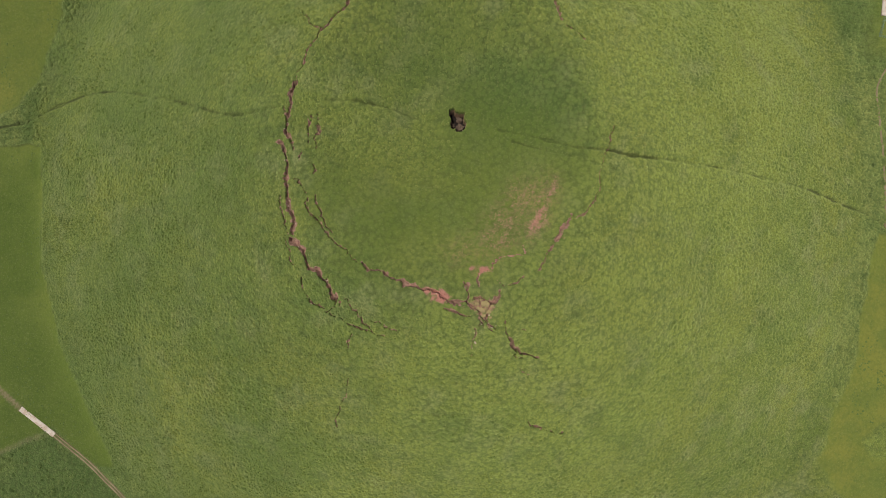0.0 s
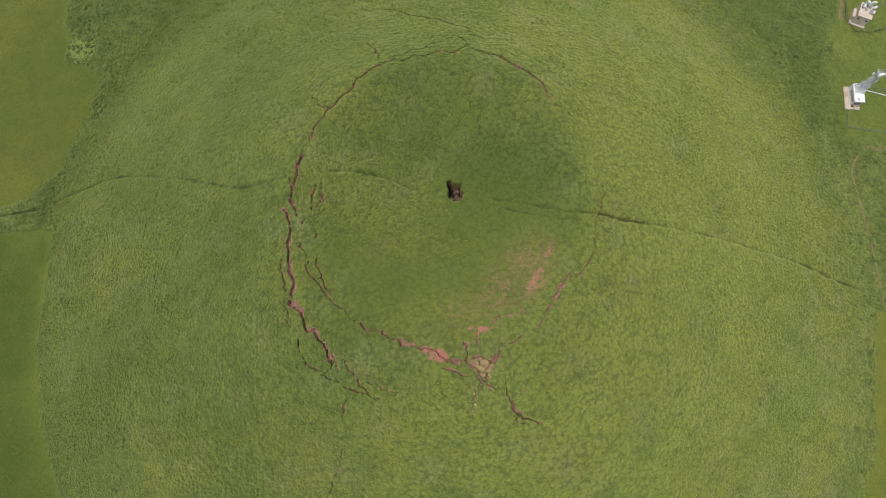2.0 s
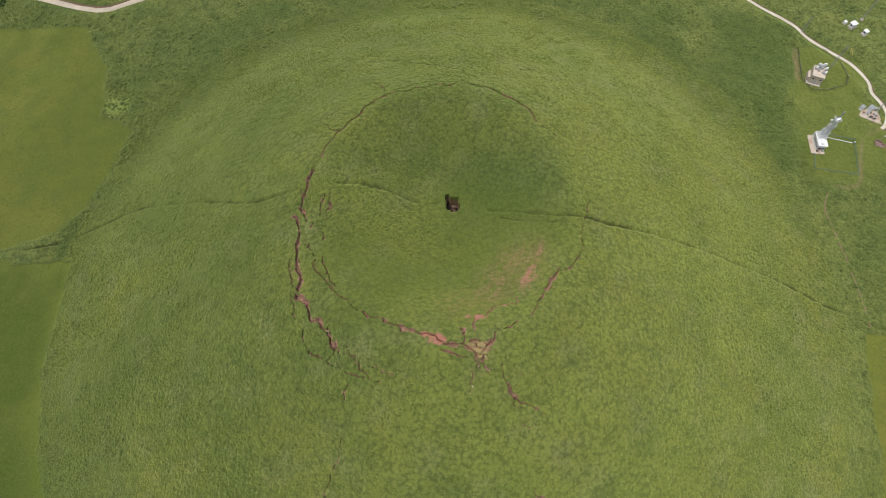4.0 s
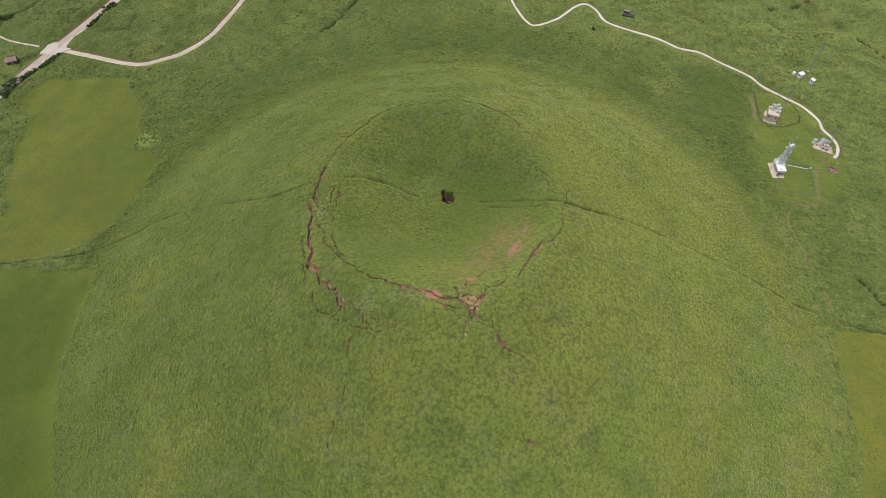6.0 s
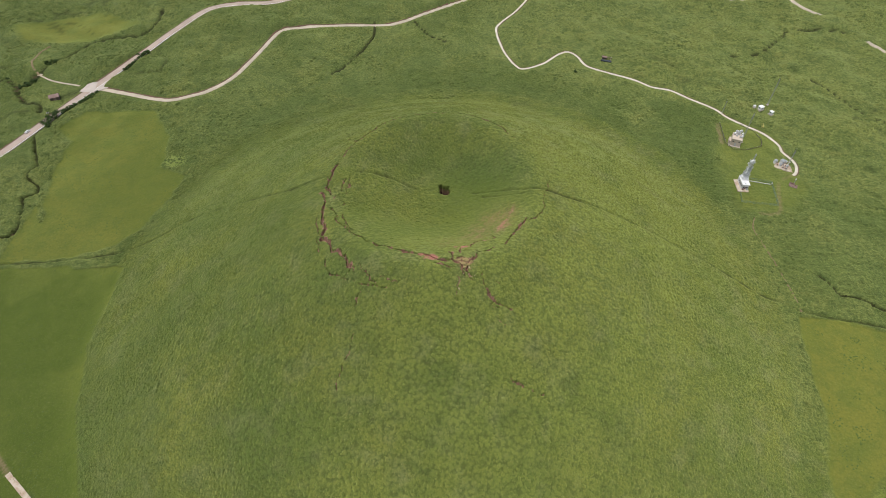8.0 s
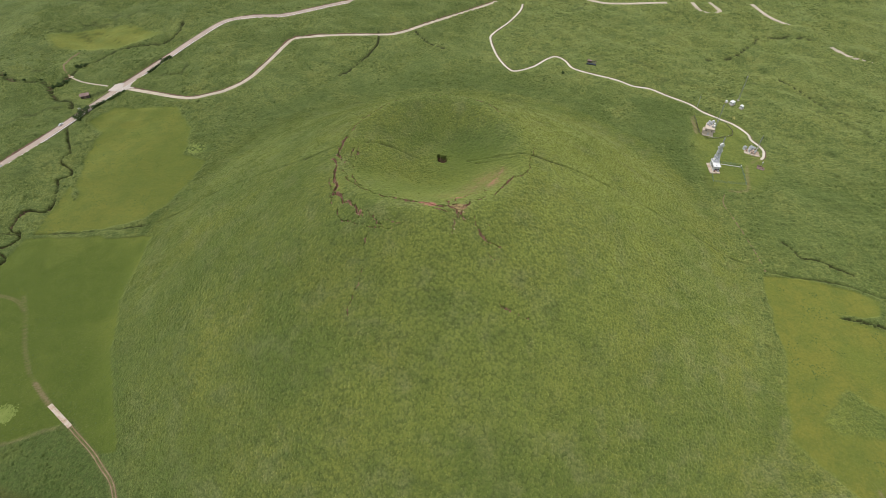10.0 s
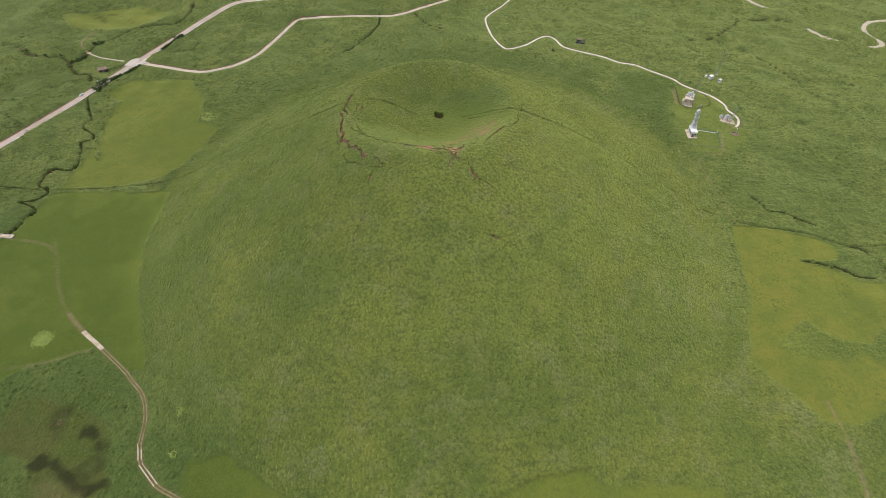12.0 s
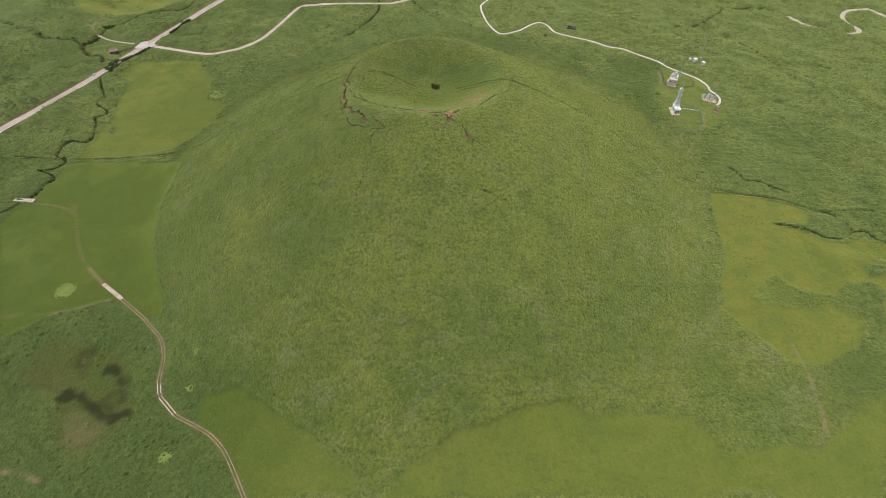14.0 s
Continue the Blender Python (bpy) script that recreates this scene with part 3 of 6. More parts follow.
def near_line(x, y, line, reach, bend=None):
    """Distance of grid points from a line, computed in its neighbourhood alone: (rows, columns, distance)."""
    p = np.array(line, float)
    i0, i1 = np.searchsorted(x, (p[:, 0].min() - reach, p[:, 0].max() + reach))
    j0, j1 = np.searchsorted(y, (p[:, 1].min() - reach, p[:, 1].max() + reach))
    X, Y = np.meshgrid(x[i0:i1], y[j0:j1])
    best = np.full(X.shape, 1e9)
    U, V = bend(X, Y) if bend else (X, Y)
    for a, b in zip(p[:-1], p[1:]):
        k0, k1 = np.searchsorted(x[i0:i1], (min(a[0], b[0]) - reach, max(a[0], b[0]) + reach))
        m0, m1 = np.searchsorted(y[j0:j1], (min(a[1], b[1]) - reach, max(a[1], b[1]) + reach))
        xs, ys = U[m0:m1, k0:k1], V[m0:m1, k0:k1]
        v = b - a
        t = np.clip(((xs - a[0]) * v[0] + (ys - a[1]) * v[1]) / max(v @ v, 1e-9), 0, 1)
        best[m0:m1, k0:k1] = np.minimum(best[m0:m1, k0:k1], np.hypot(xs - a[0] - t * v[0], ys - a[1] - t * v[1]))
    return slice(j0, j1), slice(i0, i1), best, X, Y


def inside(X, Y, poly):
    p = np.array(poly, float)
    hit = np.zeros(X.shape, bool)
    for (x0, y0), (x1, y1) in zip(p, np.roll(p, -1, 0)):
        if y0 != y1:
            hit ^= ((y0 > Y) != (y1 > Y)) & (X < (x1 - x0) * (Y - y0) / (y1 - y0) + x0)
    return hit


def area_mask(x, y, poly, soft, wobble, seed):
    """1 inside a field's outline, fading over soft metres, with an uneven edge."""
    ring = list(poly) + [poly[0]]
    rows, cols, d, X, Y = near_line(x, y, ring, soft + wobble * 2 + 1)
    d = np.minimum(d, soft + wobble * 2 + 1)
    sign = np.where(inside(X, Y, poly), d, -d) + wobble * fbm(X, Y, 9 * wobble ** 0.5, seed)
    return rows, cols, smooth(-soft, soft, sign)


def steps(lo, hi, fine_lo, fine_hi, fine, mid_lo, mid_hi, mid, growth, largest):
    """Grid lines: fine in the middle, then middling, then ever wider to the horizon."""
    v = list(np.arange(fine_lo, fine_hi, fine))
    up, s = [v[-1]], mid
    while up[-1] < hi:
        if up[-1] > mid_hi:
            s = min(s * growth, largest) if up[-1] < 520 else s * 1.2
        up.append(up[-1] + s)
    down, s = [v[0]], mid
    while down[-1] > lo:
        if down[-1] < mid_lo:
            s = min(s * growth, largest) if down[-1] > -520 else s * 1.2
        down.append(down[-1] - s)
    return np.array(down[:0:-1] + v + up[1:])


GRID_X = steps(-4600, 4600, -57, 59, 0.33, -300, 300, 1.35, 1.04, 4.2)
GRID_Y = steps(-4200, 4600, -62, 142, 0.33, -190, 215, 1.35, 1.04, 4.2)
NX, NY = len(GRID_X), len(GRID_Y)
X, Y = np.meshgrid(GRID_X, GRID_Y)
Z = landform(X, Y)
COVER = {k: np.zeros(X.shape) for k in ("meadow", "soil", "rough", "fresh_lit", "marsh", "wear", "damp_shade", "lush", "red")}


def put(key, rows, cols, mask):
    COVER[key][rows, cols] = np.maximum(COVER[key][rows, cols], mask)


# meadows, mown short, and the marsh
for n, field in enumerate((MEADOW_NW, MEADOW_W, MEADOW_E, MEADOW_S, MEADOW_SW, MEADOW_FAR)):
    put("meadow", *area_mask(GRID_X, GRID_Y, field, 2.6 if field in (MEADOW_S, MEADOW_SW) else 1.0, 2.4 if field in (MEADOW_S, MEADOW_SW) else 1.6, 40 + n))
rows, cols, m = area_mask(GRID_X, GRID_Y, MEADOW_YARD, 6.0, 4.0, 49)
put("meadow", rows, cols, 0.7 * m)
for n, field in enumerate((SCRUB_E, SCRUB_E_SMALL)):
    rows, cols, m = area_mask(GRID_X, GRID_Y, field, 2.0, 2.2, 50 + n)
    COVER["meadow"][rows, cols] *= 1 - m
put("marsh", *area_mask(GRID_X, GRID_Y, MARSH, 3.0, 3.0, 60))
RADIUS = np.hypot(X - GX, Y - GY)
COVER["rough"] = (1 - smooth(-20, -70, Y) * smooth(-118, -92, X + 0.35 * (Y + 150)) * smooth(262, 240, X)) * smooth(-3.0, 3.0, RADIUS - 190 - 6 * np.sin(np.arctan2(Y - GY, X - GX) * 2 + 1) - 6 * np.clip(-(Y - GY) / 190, 0, 1) - 12 * smooth(0.2, 0.8, (Y - GY) / (RADIUS + 1)))

# a fresher, yellower growth in the western bowl and on the eastern flank; darker green grass on the far inner wall
BOWL = smooth(60, 28, RADIUS + 7 * fbm(X, Y, 16, 70))
LUMPY = smooth(12, -16, X) * smooth(16, 40, Y + 0.2 * X)
LUMPY = np.maximum(LUMPY, 0.9 * smooth(58, 76, Y - 0.2 * X) * smooth(46, 16, X))
# the eastern flank's tint also paints in the bright spot opposite the sun
COVER["fresh_lit"] = np.clip(BOWL * LUMPY * 0.6 + smooth(30, 58, RADIUS) * smooth(185, 130, RADIUS) * smooth(-0.1, 0.7, (X - GX - 0.6 * (Y - GY)) / (RADIUS + 1)) * 0.85, 0, 1) * np.clip(0.7 + 0.8 * fbm(X, Y, 14, 71), 0, 1)
COVER["lush"] = BOWL * np.clip(0.56 * smooth(44, 74, Y + 0.3 * X) + 0.5 * (1 - LUMPY), 0, 0.8) * np.clip(0.75 + 0.6 * fbm(X, Y, 18, 72), 0, 1)
# drier, yellower meadows
for n, field in enumerate((MEADOW_NW, MEADOW_E, MEADOW_FAR)):
    put("fresh_lit", *area_mask(GRID_X, GRID_Y, field, 4.0, 2.0, 45 + n))
rows, cols, m = area_mask(GRID_X, GRID_Y, GREEN_E, 6.0, 5.0, 55)
COVER["fresh_lit"][rows, cols] *= 1 - 0.9 * m
# damper, darker ground below the cone to the south-west
COVER["lush"] = np.maximum(COVER["lush"], smooth(150, 215, RADIUS) * smooth(60, -40, Y + 0.35 * (X + 120)) * smooth(-60, -140, X + 0.2 * Y) * np.clip(0.95 + 0.5 * fbm(X, Y, 40, 73), 0, 1))

rows, cols, m = area_mask(GRID_X, GRID_Y, LUSH_FOOT, 9.0, 5.0, 74)
put("lush", rows, cols, 0.85 * m)
rows, cols, m = area_mask(GRID_X, GRID_Y, MEADOW_W, 3.0, 2.0, 76)
put("lush", rows, cols, m * np.clip(0.72 + 0.8 * fbm(X[rows, cols], Y[rows, cols], 22, 88, 3), 0.2, 1))
COVER["lush"] = np.maximum(COVER["lush"], 0.55 * smooth(10, -120, X - 0.25 * Y) * smooth(44, 70, RADIUS) * np.clip(0.75 + 0.7 * fbm(X, Y, 35, 75), 0, 1))
# a belt of dense sedge round the foot of the cone, and dark sward on the eastern plain
BELT = np.exp(-((RADIUS - 194 - 4 * fbm(X, Y, 30, 81)) / 5.0) ** 2) * (1 - COVER["meadow"]) * np.maximum(smooth(-130, -165, X) * smooth(-60, -20, Y), 0.45 * smooth(60, 150, Y)) * np.clip(0.8 + 0.7 * fbm(X, Y, 24, 85), 0, 1)
COVER["lush"] = np.maximum(COVER["lush"], 0.85 * BELT)
COVER["lush"] = np.maximum(COVER["lush"], 0.8 * smooth(40, 130, Y) * smooth(201, 206, RADIUS) * smooth(270, 215, RADIUS) * (1 - COVER["meadow"]) * np.clip(0.8 + 0.8 * fbm(X, Y, 26, 87), 0, 1))
COVER["lush"] = np.maximum(COVER["lush"], 0.55 * smooth(190, 225, X) * smooth(160, 90, Y) * (1 - COVER["meadow"]) * np.clip(0.8 + 0.6 * fbm(X, Y, 28, 82), 0, 1))
# dark crease shade painted where tall grass meets mown meadow
COVER["damp_shade"] = np.maximum(COVER["damp_shade"], 1.6 * COVER["meadow"] * (1 - COVER["meadow"]) * smooth(230, 200, RADIUS))

# short even grass on the southern and eastern bowl floor, even grass on the northern flank
put("meadow", slice(None), slice(None), 0.6 * BOWL * (1 - LUMPY) * smooth(78, 55, Y + 0.3 * X))
NORTH = smooth(-0.1, 0.6, (Y - GY - 0.25 * (X - GX)) / (RADIUS + 1)) * smooth(50, 58, RADIUS) * smooth(207, 199, RADIUS)
# paler tint that paints the northern flank's brightness at grazing view
COVER["fresh_lit"] = np.maximum(COVER["fresh_lit"], 0.2 * NORTH * np.clip(0.8 + 0.6 * fbm(X, Y, 22, 79), 0, 1))

# roads and tracks, whose beds are even
LEVEL = np.zeros(X.shape)
for line, half in ((MAIN_ROAD, 4.5), (GRAVEL_ROAD, 3), (STATION_ROAD, 2.5), (FAR_ROAD_A, 3), (FAR_ROAD_B, 3), (FAR_ROAD_C, 3), (FAR_ROAD_D, 3), (FAR_ROAD_E, 3), (LANE, 2.5), (FARM_TRACK, 2)):
    rows, cols, d, _, _ = near_line(GRID_X, GRID_Y, spline(line, 4), half + 4)
    LEVEL[rows, cols] = np.maximum(LEVEL[rows, cols], smooth(half + 3, half, d))

# dark pools in the marsh, wet grass between them, peat and withered sedge
for line, half in ((POOL, 3.0), (POOL_SIDE, 3.0)):
    rows, cols, d, x, y = near_line(GRID_X, GRID_Y, spline(line, 2), half * 3.5)
    put("damp_shade", rows, cols, 0.95 * smooth(half * 1.8, half * 0.2, d + 2.6 * fbm(x, y, 6, 78, 4)))
for field, key, amount, soft in ((WET_GRASS, "damp_shade", 0.62, 5.0), (MARSH_BROWN, "wear", 0.3, 4.0), (MARSH_BARE, "damp_shade", 0.6, 4.0), (MARSH_BARE_LOW, "damp_shade", 0.55, 3.0)):
    rows, cols, m = area_mask(GRID_X, GRID_Y, field, soft, 2.5, 83)
    put(key, rows, cols, amount * m * np.clip(0.75 + 0.6 * fbm(X[rows, cols], Y[rows, cols], 5, 84, 3), 0, 1))

# worn tracks
for line, half, amount in ((FARM_TRACK, 0.8, 0.45), (TRACK_UPPER, 0.9, 0.28), (TRACK_MIDDLE, 0.9, 0.75), (SIDE_TRACK, 0.8, 0.3), (BRIDGE_TRACK, 0.9, 0.4), (LOW_TRACK, 1.0, 0.7), (PATH_PAD, 0.9, 0.5), (PATH_SOUTH, 0.7, 0.6), (CINDER_STRIP, 1.2, 0.7)):
    rows, cols, d, x, y = near_line(GRID_X, GRID_Y, spline(line, 2), half + 2)
    rut = np.exp(-((d - half * 0.75) / 0.5) ** 2) + 0.4 * smooth(half + 0.4, half - 0.4, d)
    put("wear", rows, cols, amount * np.clip(rut * (0.85 + 0.7 * fbm(x, y, 6.0, 77)), 0, 1))
    Z[rows, cols] -= 0.15 * rut

rows, cols, d, x, y = near_line(GRID_X, GRID_Y, [(216.6, 193.0), (214.0, 170.5), (217.6, 162.6), (226.0, 161.6), (238.2, 165.4), (240.6, 171.0), (239.4, 183.0), (233.0, 194.0)], 5)
put("damp_shade", rows, cols, 0.35 * smooth(1.8, 0.3, d + 0.8 * fbm(x, y, 3, 86)))
# growth: tussocks on the cone, scrubby lumps on the plain, short turf in the meadows
TALL = np.clip(1 - COVER["meadow"] * 0.9 - COVER["marsh"] * 0.7, 0.05, 1) * (1 - LEVEL)
lump = np.abs(fbm(X * 1.0 + 0.6 * lattice(X / 3, Y / 3, 5), Y, 2.1, 11, 2))
Z += TALL * (0.25 + 0.34 * (1 - lump) + COVER["rough"] * 0.6 * (0.6 - np.abs(fbm(X, Y, 5.5, 23, 2))))
swell = COVER["rough"] * smooth(0, 160, RADIUS - 200) * (1 - LEVEL)
# ridges and little valleys that run down the plain, darker in their beds
valley = np.abs(fbm((X + Y) * 0.71, (X - Y) * 0.30, 30, 37, 3))
Z += swell * 2.2 * np.minimum(valley, 0.6)
COVER["damp_shade"] = np.maximum(COVER["damp_shade"], 0.5 * swell * smooth(0.10, 0.02, valley) * smooth(-0.1, 0.3, fbm(X, Y, 90, 39, 2)))
Z += swell * (2.8 * fbm(X, Y, 70, 31, 3) + 2.6 * (0.5 - np.abs(fbm(X * 0.8 + 0.3 * Y, Y, 34, 35, 3))))

# ditches with a low bank, brooks and gullies, their beds coloured darker
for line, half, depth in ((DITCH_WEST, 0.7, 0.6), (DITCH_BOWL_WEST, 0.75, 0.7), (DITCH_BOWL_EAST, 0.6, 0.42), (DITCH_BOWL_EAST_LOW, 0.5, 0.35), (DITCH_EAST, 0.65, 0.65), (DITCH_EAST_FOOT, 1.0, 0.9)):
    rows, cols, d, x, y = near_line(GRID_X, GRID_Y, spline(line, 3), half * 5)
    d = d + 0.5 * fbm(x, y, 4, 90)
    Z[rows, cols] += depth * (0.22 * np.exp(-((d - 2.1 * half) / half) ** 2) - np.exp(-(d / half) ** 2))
    put("damp_shade", rows, cols, (0.78 if depth > 0.55 else 0.5) * np.exp(-(d / (0.85 * half)) ** 2) * np.clip(0.85 + 0.6 * fbm(x, y, 11, 91), 0, 1))
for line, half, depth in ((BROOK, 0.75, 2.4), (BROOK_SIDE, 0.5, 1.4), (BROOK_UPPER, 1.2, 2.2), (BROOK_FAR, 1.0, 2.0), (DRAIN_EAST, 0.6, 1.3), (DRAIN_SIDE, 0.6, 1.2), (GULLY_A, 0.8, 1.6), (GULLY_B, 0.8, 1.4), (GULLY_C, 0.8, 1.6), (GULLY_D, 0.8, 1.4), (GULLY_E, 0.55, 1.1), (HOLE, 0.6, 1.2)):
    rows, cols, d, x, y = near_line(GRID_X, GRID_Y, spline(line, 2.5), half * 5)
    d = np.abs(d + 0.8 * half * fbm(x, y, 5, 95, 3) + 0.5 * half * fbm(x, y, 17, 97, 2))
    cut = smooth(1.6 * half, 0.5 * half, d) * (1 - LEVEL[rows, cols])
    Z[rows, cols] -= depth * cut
    put("damp_shade", rows, cols, 0.95 * smooth(1.9 * half, 0.6 * half, d))
    if line in (BROOK, BROOK_SIDE, BROOK_UPPER, BROOK_FAR):
        put("soil", rows, cols, 0.6 * smooth(1.5 * half, 0.9 * half, d) * smooth(0.1, 0.6, fbm(x, y, 9, 99)))

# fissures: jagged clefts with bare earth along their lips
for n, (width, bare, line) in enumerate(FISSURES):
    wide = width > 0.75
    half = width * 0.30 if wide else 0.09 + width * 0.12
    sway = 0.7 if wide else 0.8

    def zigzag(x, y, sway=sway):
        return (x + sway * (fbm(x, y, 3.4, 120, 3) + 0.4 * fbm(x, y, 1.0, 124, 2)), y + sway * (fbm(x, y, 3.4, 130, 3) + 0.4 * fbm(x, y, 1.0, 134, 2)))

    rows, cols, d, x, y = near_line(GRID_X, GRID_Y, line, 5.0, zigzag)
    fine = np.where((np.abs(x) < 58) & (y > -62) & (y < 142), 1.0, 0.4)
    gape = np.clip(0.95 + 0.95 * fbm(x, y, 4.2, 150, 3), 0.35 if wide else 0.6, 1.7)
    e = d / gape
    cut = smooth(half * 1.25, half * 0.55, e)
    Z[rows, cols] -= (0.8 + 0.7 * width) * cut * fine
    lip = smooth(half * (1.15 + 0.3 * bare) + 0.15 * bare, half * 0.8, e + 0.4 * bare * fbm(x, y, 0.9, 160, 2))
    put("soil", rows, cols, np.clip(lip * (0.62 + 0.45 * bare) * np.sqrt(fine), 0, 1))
    # shade of the cleft painted as dark colour along its deepest seam
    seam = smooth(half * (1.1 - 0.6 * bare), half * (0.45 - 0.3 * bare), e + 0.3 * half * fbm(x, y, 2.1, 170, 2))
    put("damp_shade", rows, cols, fine * (0.98 if wide else 0.7) * (1 - 0.43 * bare) * seam * (1.0 if bare < 0.6 else np.clip(0.75 + 1.1 * fbm(x, y, 5.0, 175, 2), 0, 1)))
for k, (scar, amount, soft) in enumerate(((SCAR_RED, 1.05, 1.0), (SCAR_UPPER, 1.0, 1.2), (SCAR_CLODS, 0.62, 1.2), (SCAR_WASH, 0.78, 4.5), (SCAR_FAINT, 0.4, 5.0), (BANK_FAR, 0.7, 1.5), (BARE_FAR, 0.5, 3.0), (BARE_FAR_LOW, 0.55, 2.0), (MARSH_BARE, 0.5, 4.0), (MARSH_BARE_LOW, 0.5, 2.0), (SIGN_PAD, 0.75, 1.0))):
    rows, cols, m = area_mask(GRID_X, GRID_Y, scar, soft, 1.2, 200)
    x, y = X[rows, cols], Y[rows, cols]
    put("soil", rows, cols, m * amount * np.clip(0.72 + 0.6 * fbm(x - 0.5 * y, 0.5 * y, 1.9, 210, 3), 0, 1))
    put("red", rows, cols, m * (1.0, 1.0, 0.35, 0.85, 0.45, 0, 0, 0, 0, 0, 0)[k])

# the pit in the crater floor, with broken sides
PIT = [(2.6, 56.4), (3.9, 56.7), (4.4, 55.6), (7.4, 55.4), (7.3, 53.2), (8.1, 52.2), (7.6, 50.0), (6.6, 48.9), (4.9, 48.9), (4.6, 50.3), (3.3, 50.0), (2.7, 51.6), (3.3, 53.4), (2.4, 54.6)]
rows, cols, m = area_mask(GRID_X, GRID_Y, PIT, 0.22, 0.25, 300)
Z[rows, cols] -= 7.5 * m
put("soil", rows, cols, np.clip(m * 1.6, 0, 1))
# marks the pit's walls and floor for painted shade
put("damp_shade", rows, cols, np.clip(m * 4.0 - 0.3, 0, 1))


def ground_at(x, y):
    """The built ground's height at one place."""
    i = int(np.clip(np.searchsorted(GRID_X, x) - 1, 0, NX - 2))
    j = int(np.clip(np.searchsorted(GRID_Y, y) - 1, 0, NY - 2))
    u, v = (x - GRID_X[i]) / (GRID_X[i + 1] - GRID_X[i]), (y - GRID_Y[j]) / (GRID_Y[j + 1] - GRID_Y[j])
    return float((Z[j, i] * (1 - u) + Z[j, i + 1] * u) * (1 - v) + (Z[j + 1, i] * (1 - u) + Z[j + 1, i + 1] * u) * v)


def build_ground(material):
    me = bpy.data.meshes.new("ground")
    verts = np.stack([X, Y, Z], -1).reshape(-1, 3)
    j, i = np.meshgrid(np.arange(NY - 1), np.arange(NX - 1), indexing="ij")
    a = (j * NX + i).ravel()
    quads = np.stack([a, a + 1, a + NX + 1, a + NX], 1)
    me.vertices.add(len(verts))
    me.vertices.foreach_set("co", verts.ravel())
    me.loops.add(quads.size)
    me.loops.foreach_set("vertex_index", quads.ravel())
    me.polygons.add(len(quads))
    me.polygons.foreach_set("loop_start", np.arange(0, quads.size, 4))
    torn = COVER["soil"] > 0.3
    torn = torn[:-1, :-1] | torn[1:, :-1] | torn[:-1, 1:] | torn[1:, 1:]
    me.polygons.foreach_set("use_smooth", ~torn.ravel())
    me.update(calc_edges=True)
    for name, keys in (("cover", ("meadow", "soil", "rough", "fresh_lit")), ("state", ("marsh", "wear", "damp_shade", "lush"))):
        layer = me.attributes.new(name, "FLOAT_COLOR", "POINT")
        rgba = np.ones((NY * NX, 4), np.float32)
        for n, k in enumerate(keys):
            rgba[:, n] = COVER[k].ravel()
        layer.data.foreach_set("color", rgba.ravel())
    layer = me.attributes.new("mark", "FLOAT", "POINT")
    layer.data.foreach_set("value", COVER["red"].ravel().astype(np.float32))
    me.materials.append(material)
    return tagged(new("ground", me), "green volcanic cone with a cracked crater amid rough grassland", "grassland", kind="structure")

# ---- the setting ----
def mesh_object(name, bm, material, parent=None, label=""):
    me = bpy.data.meshes.new(name)
    bm.normal_update()
    bm.to_mesh(me)
    bm.free()
    me.materials.append(material)
    ob = new(name, me)
    if parent:
        ob.parent = parent
    if label:
        ob["label"] = label
    return ob


part = mesh_object
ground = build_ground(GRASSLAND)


def ribbon(name, line, width, material, lift=0.16, step=3.0, wobble=0.0, label="", category="road", seed=1, offset=0.0):
    """A road bed draped over the ground, cambered, with sunk edges."""
    p = spline(line, step)
    way = np.gradient(p, axis=0)
    way /= np.linalg.norm(way, axis=1)[:, None]
    side = np.stack([way[:, 1], -way[:, 0]], 1)
    bm = bmesh.new()
    rows = []
    for k, (q, s) in enumerate(zip(p, side)):
        row = []
        for u, drop in ((-0.56, 0.7), (-0.5, 0.0), (-0.25, -0.04), (0.0, -0.06), (0.25, -0.04), (0.5, 0.0), (0.56, 0.7)):
            extra = wobble * float(lattice(np.array(k * 0.37 + (50 if u > 0 else 0)), np.array(seed * 3.1), 400)) if abs(u) > 0.4 else 0
            w = offset + u * width + math.copysign(extra, u)
            x, y = q + s * w
            row.append(bm.verts.new((x, y, ground_at(x, y) + lift - drop)))
        rows.append(row)
    for a, b in zip(rows[:-1], rows[1:]):
        for k in range(6):
            f = bm.faces.new((a[k], a[k + 1], b[k + 1], b[k]))
            f.smooth = True
    ob = part(name, bm, material)
    return tagged(ob, label, category, kind="structure")


ribbon("road", MAIN_ROAD, 7.0, ASPHALT, 0.3, 4.0, 0.2, "sun-bleached two-lane asphalt road across the grassland", "road")
ribbon("road", GRAVEL_ROAD, 3.4, GRAVEL, 0.2, 3.0, 0.5, "pale gravel road curving through the grass", "road")
ribbon("road", STATION_ROAD, 1.6, PALE_CONCRETE, 0.2, 2.5, 0.35, "narrow pale concrete service road to the relay stations", "road")
for far in (FAR_ROAD_A, FAR_ROAD_B, FAR_ROAD_C, FAR_ROAD_D, FAR_ROAD_E):
    ribbon("road", far, 3.8, GRAVEL, 0.25, 3.0, 0.5, "distant pale gravel farm road in the grass", "road")
ribbon("road", LANE, 1.1, GRAVEL, 0.2, 3.0, 0.4, "small gravel lane leaving the junction", "road")
for line, shift, wide in ((GRAVEL_ROAD, -2.5, 1.3), (MAIN_ROAD, -4.1, 1.3), (STATION_ROAD, -1.1, 0.8)):
    ribbon("verge", line, wide, CINDER, 0.1, 3.0, 0.5, "narrow bare verge of reddish cinders along the road", "verge", 3, shift)
